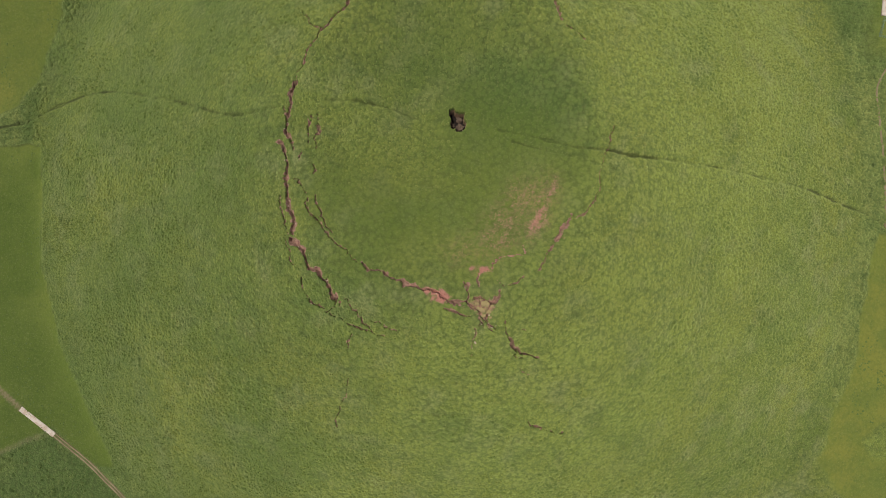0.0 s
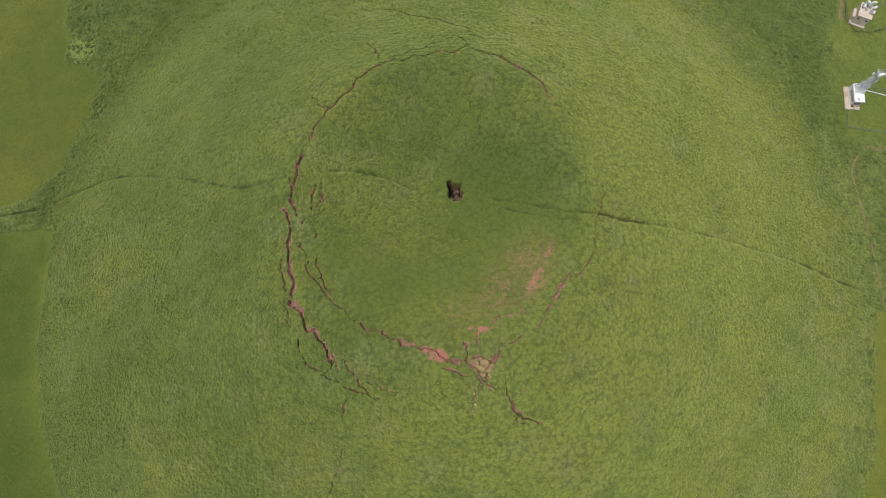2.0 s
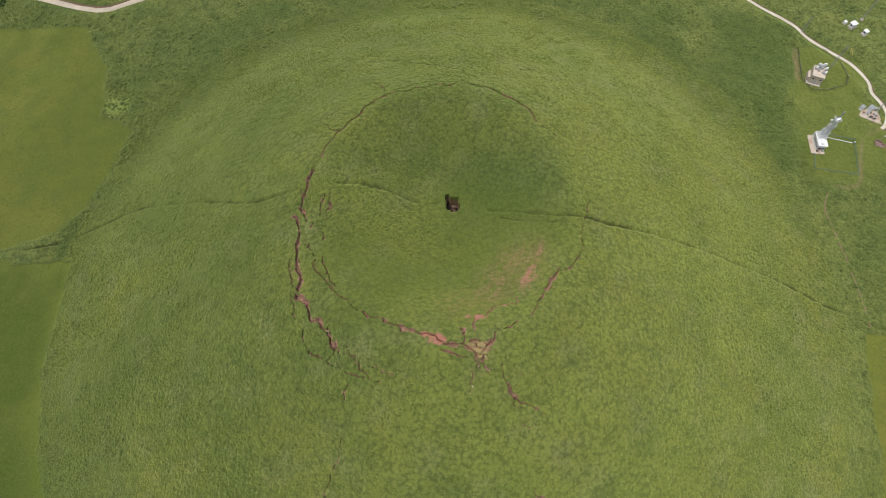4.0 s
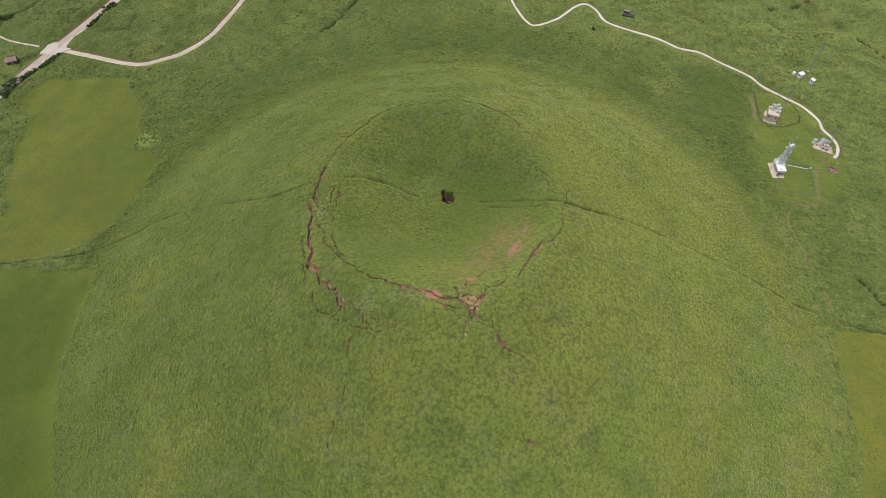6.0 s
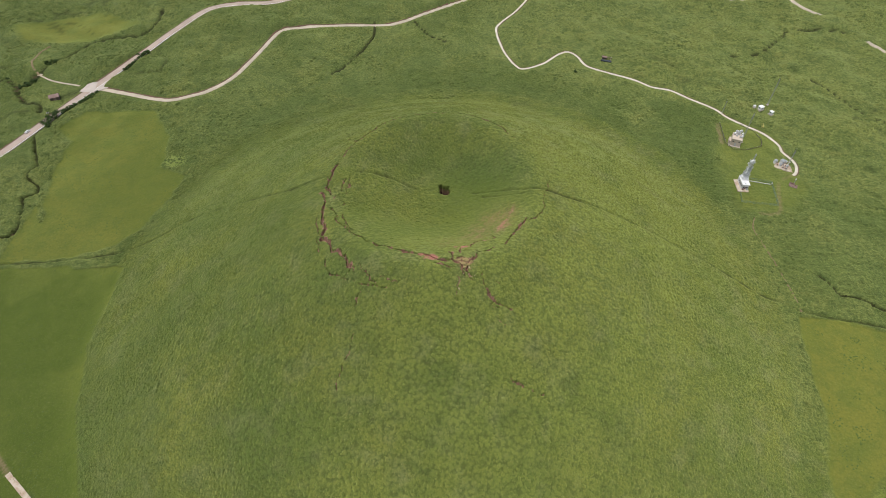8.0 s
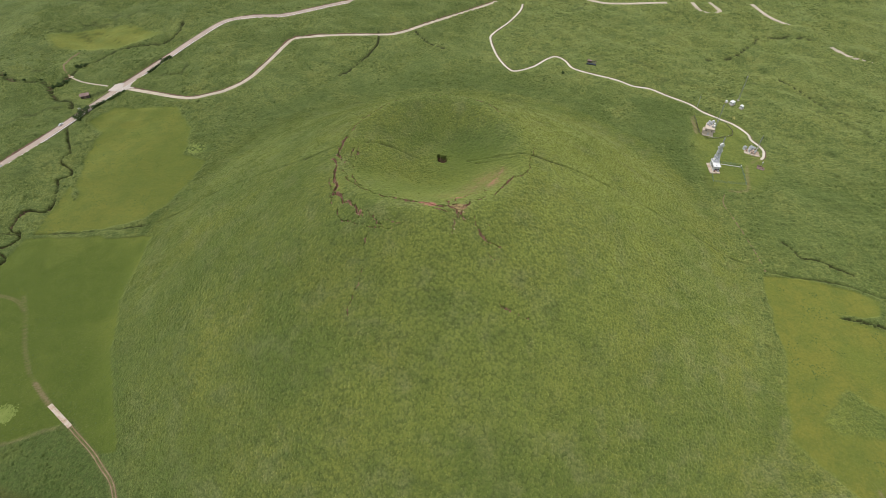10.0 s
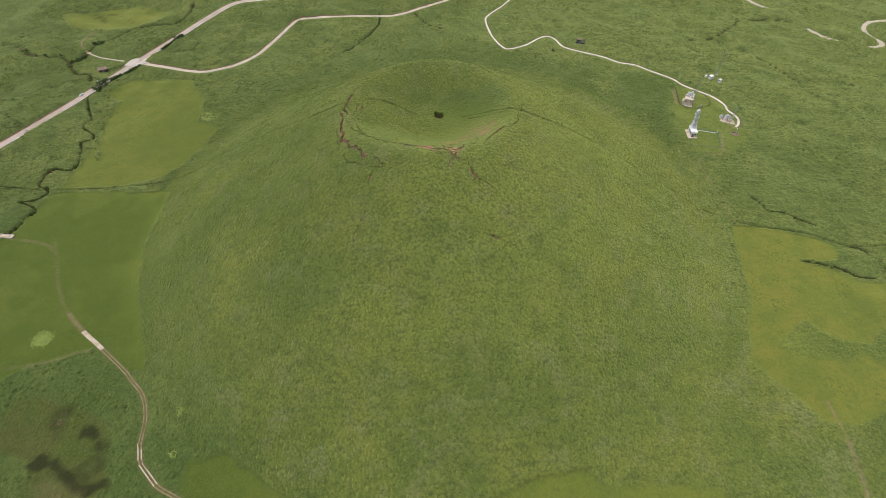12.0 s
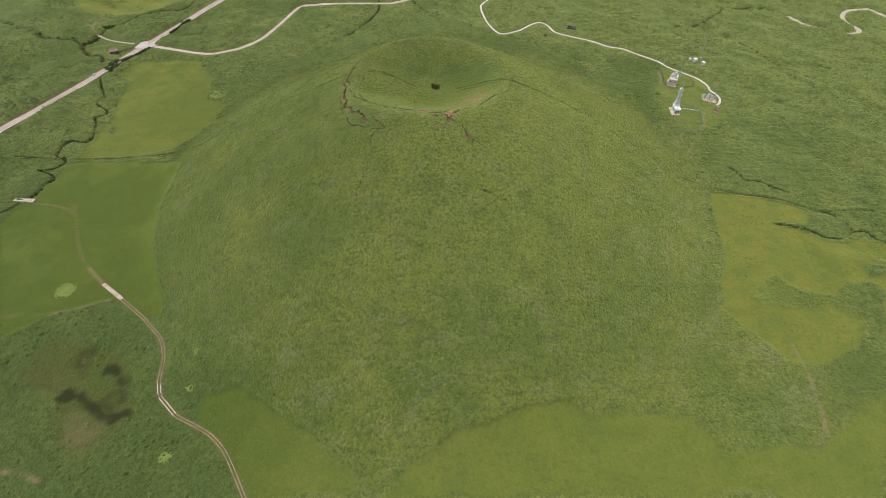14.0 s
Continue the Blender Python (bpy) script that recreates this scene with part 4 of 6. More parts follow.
DIRT = plain("trodden_dirt", (0.270, 0.205, 0.120), (0.200, 0.150, 0.080), 0.8, 0.95, bump=0.03)
for shift in (-0.7, 0.7):
    ribbon("track", FARM_TRACK, 0.45, DIRT, 0.22, 2.0, 0.15, "brown wheel rut of a dirt farm track", "track", 9, shift)
ribbon("path", LANE_UPPER, 1.3, DIRT, 0.3, 2.0, 0.4, "narrow brown dirt lane curving through the grass", "path", 7)
ribbon("path", PATH_EAST, 0.5, DIRT, 0.35, 2.0, 0.2, "thin trodden footpath along the foot of the cone", "path", 8)
ribbon("road_marking", MAIN_ROAD, 0.28, WHITE, 0.37, 4.0, 0.0, "worn white edge line on the asphalt", "road marking", 5, 3.0)


# ---- small builders ----
def empty(name, x, y, turn=0.0, z=None, label="", category="", group=""):
    ob = new(name)
    ob.empty_display_size = 0.5
    ob.matrix_world = pose(x, y, ground_at(x, y) if z is None else z, 0, 0, turn)
    return tagged(ob, label, category, group)


def add_box(bm, lo, hi, bevel=0.0):
    m = Matrix.Translation([(a + b) / 2 for a, b in zip(lo, hi)]) @ Matrix.Diagonal((*[b - a for a, b in zip(lo, hi)], 1))
    made = bmesh.ops.create_cube(bm, size=1, matrix=m)
    if bevel:
        edges = list({e for v in made["verts"] for e in v.link_edges})
        bmesh.ops.bevel(bm, geom=edges, offset=bevel, segments=1, affect="EDGES")


def box(lo, hi, bevel=0.0):
    bm = bmesh.new()
    add_box(bm, lo, hi, bevel)
    return bm


def add_bar(bm, a, b, w):
    a, b = Vector(a), Vector(b)
    m = Matrix.Translation((a + b) / 2) @ (b - a).to_track_quat("Z", "Y").to_matrix().to_4x4() @ Matrix.Diagonal((w, w, (b - a).length, 1))
    bmesh.ops.create_cube(bm, size=1, matrix=m)


def bar(a, b, w):
    bm = bmesh.new()
    add_bar(bm, a, b, w)
    return bm


def lathe(profile, sides=16, m=Matrix()):
    """A turned body from (radius, height) pairs."""
    bm = bmesh.new()
    rings = [[bm.verts.new(m @ Vector((r * math.cos(k * math.tau / sides), r * math.sin(k * math.tau / sides), z))) for k in range(sides)] for r, z in profile]
    for a, b in zip(rings[:-1], rings[1:]):
        for k in range(sides):
            bm.faces.new((a[k], a[(k + 1) % sides], b[(k + 1) % sides], b[k])).smooth = True
    bm.faces.new(rings[0][::-1])
    bm.faces.new(rings[-1])
    bmesh.ops.remove_doubles(bm, verts=bm.verts, dist=1e-4)
    return bm


def drum(radius, depth, place, turn, tilt=90):
    """A drum antenna with a domed cover, facing along its turn."""
    m = Matrix.Translation(place) @ pose(0, 0, 0, tilt, 0, turn)
    return lathe(((radius * 0.9, -depth), (radius, -depth * 0.8), (radius, 0), (radius * 0.85, depth * 0.22), (radius * 0.5, depth * 0.4), (0.02, depth * 0.46)), 18, m)


def slab(poly, low, high, bevel=0.05):
    bm = bmesh.new()
    top = [bm.verts.new((x, y, high)) for x, y in poly]
    bottom = [bm.verts.new((x, y, low)) for x, y in poly]
    bm.faces.new(top)
    bm.faces.new(bottom[::-1])
    for k in range(len(poly)):
        j = (k + 1) % len(poly)
        bm.faces.new((bottom[k], bottom[j], top[j], top[k]))
    bmesh.ops.recalc_face_normals(bm, faces=bm.faces)
    bmesh.ops.bevel(bm, geom=list(bm.edges), offset=bevel, segments=1, affect="EDGES")
    return bm


def lattice_mast(thing, x, y, z0, sections, leg_w, brace_w, material):
    """Four legs and crossed braces up through (height, half width) sections, each bar a part."""
    corners = ((-1, -1), (1, -1), (1, 1), (-1, 1))

    def at(c, s):
        return (x + c[0] * s[1], y + c[1] * s[1], z0 + s[0])

    for c in corners:
        bm = bmesh.new()
        for s, t in zip(sections[:-1], sections[1:]):
            add_bar(bm, at(c, s), at(c, t), leg_w)
        part("leg", bm, material, thing)
    for s, t in zip(sections[:-1], sections[1:]):
        for k in range(4):
            a, b = corners[k], corners[(k + 1) % 4]
            part("brace", bar(at(a, s), at(b, t), brace_w), material, thing)
            part("brace", bar(at(b, s), at(a, t), brace_w), material, thing)
            part("ring_bar", bar(at(a, t), at(b, t), brace_w), material, thing)


def fence(points, label, height=1.8, material=GREENMESH):
    x0, y0 = points[0]
    thing = empty("fence", x0, y0, 0, 0.0, label, "fence")
    thing.matrix_world = Matrix()
    for (ax, ay), (bx, by) in zip(points[:-1], points[1:]):
        n = max(1, round(math.hypot(bx - ax, by - ay) / 2.6))
        spots = [(ax + (bx - ax) * k / n, ay + (by - ay) * k / n) for k in range(n + 1)]
        for k, (x, y) in enumerate(spots):
            z = ground_at(x, y)
            if k:
                px, py = spots[k - 1]
                pz = ground_at(px, py)
                bm = bmesh.new()
                for h in (0.12, 0.65, 1.2, height - 0.05):
                    add_bar(bm, (px, py, pz + h), (x, y, z + h), 0.05)
                for j in range(1, 6):
                    f = j / 6
                    qx, qy, qz = px + (x - px) * f, py + (y - py) * f, pz + (z - pz) * f
                    add_bar(bm, (qx, qy, qz + 0.1), (qx, qy, qz + height), 0.03)
                part("mesh_panel", bm, material, thing)
                part("post", bar((x, y, z - 0.3), (x, y, z + height + 0.1), 0.1), material, thing)
    return thing


# ---- relay station with the lattice tower ----
def tower_station():
    t = empty("relay_station", 209.2, 124.3, -6.0, None, "white relay station with a lattice antenna tower on its roof", "relay station")
    part("apron", box((-3.7, -6.4, -0.8), (3.6, 6.3, 0.35), 0.06), SLAB, t, "pale concrete apron")
    part("wall", box((-1.3, -4.0, 0.352), (3.1, 5.0, 4.2), 0.04), WHITE, t)
    part("roof", box((-1.7, -4.5, 4.203), (3.5, 5.5, 4.5), 0.05), WHITE, t)
    part("rear_wing", box((-1.0, 5.003, 0.352), (2.6, 6.1, 2.8), 0.04), WHITE, t)
    for v in (-2.6, -0.9, 0.8, 2.5):
        w = part("vent", box((-1.38, v - 0.45, 1.6), (-1.303, v + 0.45, 2.7), 0.01), GLASSDARK, t, "dark louvred vent")
        for k in range(4):
            part("slat", box((-1.42, v - 0.43, 1.7 + 0.25 * k), (-1.382, v + 0.43, 1.8 + 0.25 * k)), STEEL, w)
    for u in (-0.4, 1.7):
        part("window", box((u, -4.07, 1.3), (u + 0.9, -4.003, 2.6), 0.01), GLASSDARK, t)
    part("door", box((0.7, -4.06, 0.36), (1.5, -4.003, 2.4), 0.01), RUST, t, "reddish steel door")
    part("cabinet", box((-0.9, -5.2, 0.352), (0.2, -4.4, 1.5), 0.03), RUST, t, "rusty equipment cabinet")
    part("cabinet", box((1.7, -5.1, 0.352), (2.8, -4.4, 1.3), 0.03), STEEL, t)
    part("roof_hatch", box((0.0, -3.6, 4.503), (0.9, -2.7, 4.75), 0.03), STEEL, t)
    part("parapet", box((-1.6, 5.1, 4.503), (3.4, 5.4, 5.1), 0.03), WHITE, t)
    sections = ((0, 2.25), (1.7, 1.85), (3.5, 1.5), (5.5, 1.25), (7.6, 1.08), (9.8, 0.96), (12.0, 0.88), (14.4, 0.84))
    lattice_mast(t, 0.9, 2.4, 4.5, sections, 0.26, 0.13, WHITE)
    for h, half in ((8.6, 1.75), (12.6, 1.4), (18.9, 1.5)):
        p = part("platform", box((0.9 - half, 2.4 - half, h), (0.9 + half, 2.4 + half, h + 0.12), 0.02), STEEL, t)
        for cx, cy, ex, ey in ((-1, -1, 1, -1), (1, -1, 1, 1), (1, 1, -1, 1), (-1, 1, -1, -1)):
            a, b = (0.9 + cx * half, 2.4 + cy * half, h + 1.0), (0.9 + ex * half, 2.4 + ey * half, h + 1.0)
            part("guard_rail", bar(a, b, 0.07), WHITE, p)
            part("rail_post", bar((a[0], a[1], h + 0.123), a, 0.07), WHITE, p)
    d = part("antenna_drum", drum(1.55, 1.0, (-0.1, 1.0, 20.2), 200), WHITE, t, "large white drum antenna")
    part("bracket", bar((0.9, 2.4, 19.8), (0.1, 1.3, 20.2), 0.22), STEEL, d)
    d = part("antenna_drum", drum(1.0, 0.7, (2.4, 1.5, 14.6), 60), WHITE, t)
    part("bracket", bar((0.9, 2.2, 14.6), (2.3, 1.5, 14.6), 0.15), STEEL, d)
    d = part("antenna_drum", drum(0.75, 0.55, (-0.2, 3.7, 16.2), 330), WHITE, t)
    part("bracket", bar((0.9, 2.4, 16.2), (0.0, 3.5, 16.2), 0.15), STEEL, d)
    part("ladder", bar((0.9, 3.5, 4.6), (0.9, 3.25, 18.9), 0.22), STEEL, t)
    part("pole", lathe(((0.3, 19.0), (0.3, 21.6), (0.4, 21.7), (0.4, 25.0), (0.2, 25.4)), 12, Matrix.Translation((0.9, 2.4, 0))), STEEL, t)
    return t


tower_station()
fence([(206.1, 117.6), (203.9, 108.5), (226.4, 104.0), (230.8, 126.6), (214.5, 131.6)], "green wire mesh fence round the relay station yard")


def cable_duct():
    t = empty("cable_duct", 213.5, 129.0, 0, 0.0, "pale raised cable duct on short concrete feet", "cable duct")
    t.matrix_world = Matrix()
    a, b = Vector((213.2, 129.4, 0)), Vector((229.2, 124.6, 0))
    for k in range(7):
        p = a.lerp(b, k / 6)
        z = ground_at(p.x, p.y)
        part("foot", box((p.x - 0.15, p.y - 0.15, z - 0.3), (p.x + 0.15, p.y + 0.15, z + 0.5)), CONCRETE, t)
        if k:
            q = a.lerp(b, (k - 1) / 6)
            part("duct", bar((q.x, q.y, ground_at(q.x, q.y) + 0.6), (p.x, p.y, z + 0.6), 0.3), WHITE, t)
    return t


cable_duct()


def junction_box(x, y, height=1.3):
    t = empty("junction_box", x, y, 10, None, "white metal junction box on a short post", "junction box")
    part("post", box((-0.08, -0.08, -0.3), (0.08, 0.08, height)), STEEL, t)
    part("case", box((-0.35, -0.25, height + 0.003), (0.35, 0.25, height + 0.8), 0.03), WHITE, t)
    return t


junction_box(229.9, 124.4)


# ---- concrete repeater building with roof dishes ----
def repeater_building():
    t = empty("repeater_building", 221.0, 170.5, -24.0, None, "beige concrete repeater building with dishes crowded on its roof", "building")
    t.matrix_world = t.matrix_world @ Matrix.Scale(1.16, 4)
    part("footing", box((-3.6, -4.4, -0.8), (3.4, 4.2, 0.3), 0.05), CONCRETE, t)
    part("wall", box((-2.9, -3.7, 0.303), (2.9, 3.7, 4.9), 0.06), BEIGE, t, "beige rendered concrete walls")
    part("parapet", box((-3.05, -3.85, 4.903), (3.05, 3.85, 5.3), 0.05), BEIGE, t)
    part("lean_to", box((-4.1, -2.4, 0.303), (-2.903, 2.2, 2.6), 0.05), BEIGE, t)
    part("door", box((-0.6, -3.76, 0.31), (0.4, -3.703, 2.4), 0.01), STEEL, t)
    for u in (-2.2, 1.3):
        part("vent", box((u, -3.77, 3.2), (u + 0.9, -3.703, 3.8), 0.01), GLASSDARK, t)
    for u, v, w, h in ((-1.9, 1.6, 1.3, 1.2), (0.3, 2.3, 1.6, 1.5), (1.6, -0.6, 1.2, 1.0), (-0.6, 0.2, 1.0, 0.9)):
        part("cabinet", box((u - w / 2, v - w / 2, 5.303), (u + w / 2, v + w / 2, 5.3 + h), 0.04), STEEL, t)
    for u, v, h, r, a in ((-1.0, 2.7, 7.2, 1.0, 150), (0.9, 3.1, 7.6, 1.15, 200), (2.5, 1.4, 6.9, 0.8, 40), (2.7, -1.0, 6.6, 0.75, 80), (-2.3, 0.8, 6.7, 0.7, 250)):
        d = part("dish", drum(r, 0.55, (u, v, h), a, 80), WHITE, t, "white round antenna dish")
        part("mount", bar((u, v, 5.303), (u, v, h), 0.16), STEEL, d)
    part("ladder", bar((-2.97, -3.2, 0.35), (-2.97, -3.2, 5.2), 0.12), STEEL, t)
    return t


repeater_building()


def slim_mast(x, y, height, half, label, head=0.8):
    t = empty("antenna_mast", x, y, 20, None, label, "antenna mast")
    part("base", box((-half * 2.2, -half * 2.2, -0.5), (half * 2.2, half * 2.2, 0.3), 0.04), CONCRETE, t)
    n = max(4, int(height / 2.4))
    lattice_mast(t, 0, 0, 0.3, [(height * k / n, half * (1 - 0.35 * k / n)) for k in range(n + 1)], 0.07, 0.03, STEEL)
    for k in range(3):
        part("antenna", box((-head / 2, -0.08 + 0.05 * k, height - 0.4 - 1.1 * k), (head / 2, 0.08 + 0.05 * k, height + 0.1 - 1.1 * k), 0.02), STEEL, t)
    part("spike", bar((0, 0, height + 0.2), (0, 0, height + 2.2), 0.07), STEEL, t)
    return t


slim_mast(226.2, 171.8, 24.0, 0.45, "tall slim grey lattice mast beside the repeater building")
slim_mast(252.4, 148.6, 10.0, 0.3, "short grey mast with a camera head on the concrete pad", 1.3)
slim_mast(260.5, 213.5, 22.0, 0.4, "tall thin grey lattice mast behind the white huts")
slim_mast(224.0, 207.6, 11.0, 0.22, "thin grey pole mast beside the service road", 0.5)


def yard_fence():
    """A low fence of dark timber posts with white insulators and two wires, round the repeater's yard."""
    rnd = random.Random(5)
    corners = [(216.6, 193.0), (214.0, 170.5), (217.6, 162.6), (226.0, 161.6), (238.2, 165.4), (240.6, 171.0), (239.4, 183.0), (233.0, 194.0)]
    thing = empty("yard_fence", *corners[0], 0, 0.0, "low dark timber fence with white insulators round a weedy yard", "fence")
    thing.matrix_world = Matrix()
    spots = []
    for a, b in zip(corners[:-1], corners[1:]):
        n = int(math.hypot(b[0] - a[0], b[1] - a[1]) / 1.15)
        spots += [(a[0] + (b[0] - a[0]) * k / n + rnd.uniform(-0.12, 0.12), a[1] + (b[1] - a[1]) * k / n + rnd.uniform(-0.12, 0.12)) for k in range(n)]
    for k, (x, y) in enumerate(spots):
        z, h = ground_at(x, y), rnd.uniform(1.2, 1.5)
        post = part("post", bar((x, y, z - 0.3), (x + rnd.uniform(-0.12, 0.12), y + rnd.uniform(-0.12, 0.12), z + h), 0.14), DARKWOOD, thing)
        part("brace", bar((x + 0.55, y - 0.35, z - 0.2), (x, y, z + 0.9 * h), 0.09), DARKWOOD, thing)
        if k % 4 == 1:
            part("insulator", box((x - 0.09, y - 0.09, z + h + 0.003), (x + 0.09, y + 0.09, z + h + 0.18), 0.03), WHITE, post)
        if k:
            px, py = spots[k - 1]
            part("wire", bar((px, py, ground_at(px, py) + 1.0), (x, y, z + 1.0), 0.05), STEEL, thing)


yard_fence()


# ---- observation pad ----
def observation_pad():
    t = empty("observation_pad", 246.0, 145.0, 0, None, "concrete pad crowded with white instrument cabinets and pipe frames", "instrument pad")
    poly = [(-7.5, -0.5), (4.4, -7.6), (6.9, -5.0), (7.4, 1.0), (3.0, 7.6), (-1.5, 8.6)]
    part("pad", slab(poly, -0.9, 0.3), SLAB, t, "pale concrete pad")
    part("kerb", bar((-7.3, -0.5, 0.4), (-1.5, 8.3, 0.4), 0.25), CONCRETE, t)
    for u, v, w, d, h, turn in ((-3.8, 3.6, 2.4, 1.8, 2.3, 30), (0.6, 2.8, 3.0, 2.4, 2.8, 32), (-1.6, 0.2, 1.4, 1.2, 1.5, 25), (2.6, -1.2, 1.6, 1.0, 1.4, 30), (3.6, 3.0, 1.2, 1.2, 1.7, 30)):
        m = pose(u, v, 0.303, 0, 0, turn)
        bm = box((-w / 2, -d / 2, 0), (w / 2, d / 2, h), 0.05)
        bm.transform(m)
        cab = part("cabinet", bm, WHITE, t, "white steel cabinet")
        bm = box((-w / 2 - 0.12, -d / 2 - 0.12, h + 0.003), (w / 2 + 0.12, d / 2 + 0.12, h + 0.12), 0.02)
        bm.transform(m)
        part("lid", bm, STEEL, cab)
        bm = box((-w * 0.3, -d / 2 - 0.05, 0.2), (w * 0.3, -d / 2 - 0.003, h * 0.85), 0.01)
        bm.transform(m)
        part("door", bm, STEEL, cab)
    for k in range(7):
        a = -4.6 + 1.5 * k
        part("pipe_frame", bar((a, -0.4 - 0.35 * k, 0.9), (a + 1.1, 0.7 - 0.35 * k, 0.9), 0.14), RUST, t)
        part("post", bar((a, -0.4 - 0.35 * k, 0.3), (a, -0.4 - 0.35 * k, 1.7), 0.12), STEEL, t)
    for k in range(14):
        u, v = -4.5 + (k * 2.7) % 9.5, -3.2 + (k * 1.9) % 8.4
        if u * 0.6 + v > 6.0 or u * 0.6 + v < -3.4:
            continue
        bm = box((-0.4, -0.3, 0), (0.4, 0.3, 0.35 + 0.12 * (k % 4)), 0.03)
        bm.transform(pose(u, v, 0.303, 0, 0, 30 + 11 * k))
        part("instrument_case", bm, (RUST, STEEL, DARKWOOD)[k % 3], t)
    for u, v, turn in ((-0.6, -2.6, 205), (1.2, -3.8, 205)):
        bm = box((-0.9, -0.6, -0.03), (0.9, 0.6, 0.03), 0.01)
        bm.transform(pose(u, v, 1.2, 35, 0, turn))
        part("solar_panel", bm, GLASSDARK, t, "small dark solar panel")
        part("post", bar((u, v, 0.3), (u, v, 1.15), 0.12), STEEL, t)
    return t


observation_pad()


def hut(x, y, turn, w, d, h, material, label, door=True):
    t = empty("instrument_hut", x, y, turn, None, label, "hut")
    part("base", box((-w / 2 - 0.5, -d / 2 - 0.5, -0.6), (w / 2 + 0.5, d / 2 + 0.5, 0.3), 0.04), CONCRETE, t)
    part("wall", box((-w / 2, -d / 2, 0.303), (w / 2, d / 2, h), 0.03), material, t)
    bm = bmesh.new()
    add_box(bm, (-w / 2 - 0.3, -d / 2 - 0.3, h + 0.003), (w / 2 + 0.3, d / 2 + 0.3, h + 0.18), 0.03)
    for v in bm.verts:
        v.co.z += 0.12 * (v.co.y / d)
    part("roof", bm, WHITE, t)
    if door:
        part("door", box((-0.45, -d / 2 - 0.05, 0.31), (0.45, -d / 2 - 0.003, 2.2), 0.01), STEEL, t)
        part("window", box((-w / 2 - 0.05, -0.5, 1.3), (-w / 2 - 0.003, 0.5, 2.1), 0.01), GLASSDARK, t)
    return t


hut(253.8, 209.2, 25, 3.5, 2.7, 2.5, WHITE, "small white instrument hut with a flat roof")
hut(259.7, 203.2, 25, 2.2, 2.2, 2.4, WHITE, "narrow white instrument hut on a wide concrete base")
hut(249.7, 211.4, 25, 1.4, 1.2, 1.4, WHITE, "low white instrument shelter in the grass", False)


def yellow_barrier():
    t = empty("barrier", 248.7, 190.2, 70, None, "faded yellow steel barrier lying along a worn path", "barrier")
    yellow = plain("faded_yellow_paint", (0.55, 0.42, 0.12), (0.62, 0.5, 0.2), 0.4, 0.6)
    for v in (-0.5, 0.5):
        part("rail", bar((-3.2, v, 0.5), (3.2, v, 0.5), 0.16), yellow, t)
    for u in (-3.0, 0.0, 3.0):
        for v in (-0.5, 0.5):
            part("post", bar((u, v, -0.3), (u, v, 0.42), 0.12), yellow, t)


yellow_barrier()


def old_foundation():
    t = empty("foundation", 245.2, 124.4, -30, None, "broken reddish concrete foundation with rubble beside a path", "ruin")
    part("floor", box((-2.6, -1.8, -0.5), (2.6, 1.8, 0.2), 0.05), RUST, t)
    for lo, hi in (((-2.6, 1.4, 0.203), (0.6, 1.8, 1.2)), ((2.2, -1.8, 0.203), (2.6, 1.0, 0.9)), ((-2.6, -1.8, 0.203), (-2.2, 0.4, 0.8)), ((-0.6, -1.2, 0.203), (0.3, 0.1, 0.7)), ((0.9, 0.2, 0.203), (1.7, 1.0, 0.9))):
        part("wall_stub", box(lo, hi, 0.05), RUST, t)
    return t


old_foundation()
junction_box(247.4, 127.6, 2.6)


def timber_hut():
    t = empty("barn", -313.5, 240.5, 24, None, "small dark timber barn with a brown sheet roof in the grass", "barn")
    part("wall", box((-3.4, -2.6, -0.4), (3.4, 2.6, 2.7), 0.03), DARKWOOD, t)
    for side in (-1, 1):
        bm = bmesh.new()
        pts = [(-3.9, side * 3.1, 2.6), (3.9, side * 3.1, 2.6), (3.9, 0, 4.0), (-3.9, 0, 4.0)]
        low = [bm.verts.new(p) for p in pts]
        high = [bm.verts.new((p[0], p[1], p[2] + 0.12)) for p in pts]
        bm.faces.new(high)
        bm.faces.new(low[::-1])
        for k in range(4):
            bm.faces.new((low[k], low[(k + 1) % 4], high[(k + 1) % 4], high[k]))
        bmesh.ops.recalc_face_normals(bm, faces=bm.faces)
        part("roof_side", bm, RUST, t, "brown sheet-metal roof slope")
    for side in (-1, 1):
        bm = bmesh.new()
        a = [bm.verts.new((side * 3.4, y, z)) for y, z in ((-2.6, 2.703), (2.6, 2.703), (0, 3.9))]
        b = [bm.verts.new((side * 3.25, y, z)) for y, z in ((-2.6, 2.703), (2.6, 2.703), (0, 3.9))]
        bm.faces.new(a)
        bm.faces.new(b[::-1])
        for k in range(3):
            bm.faces.new((a[k], b[k], b[(k + 1) % 3], a[(k + 1) % 3]))
        bmesh.ops.recalc_face_normals(bm, faces=bm.faces)
        part("gable", bm, DARKWOOD, t)
    part("door", box((-1.0, -2.66, -0.2), (1.0, -2.603, 2.2), 0.01), RUST, t)
    return t


timber_hut()


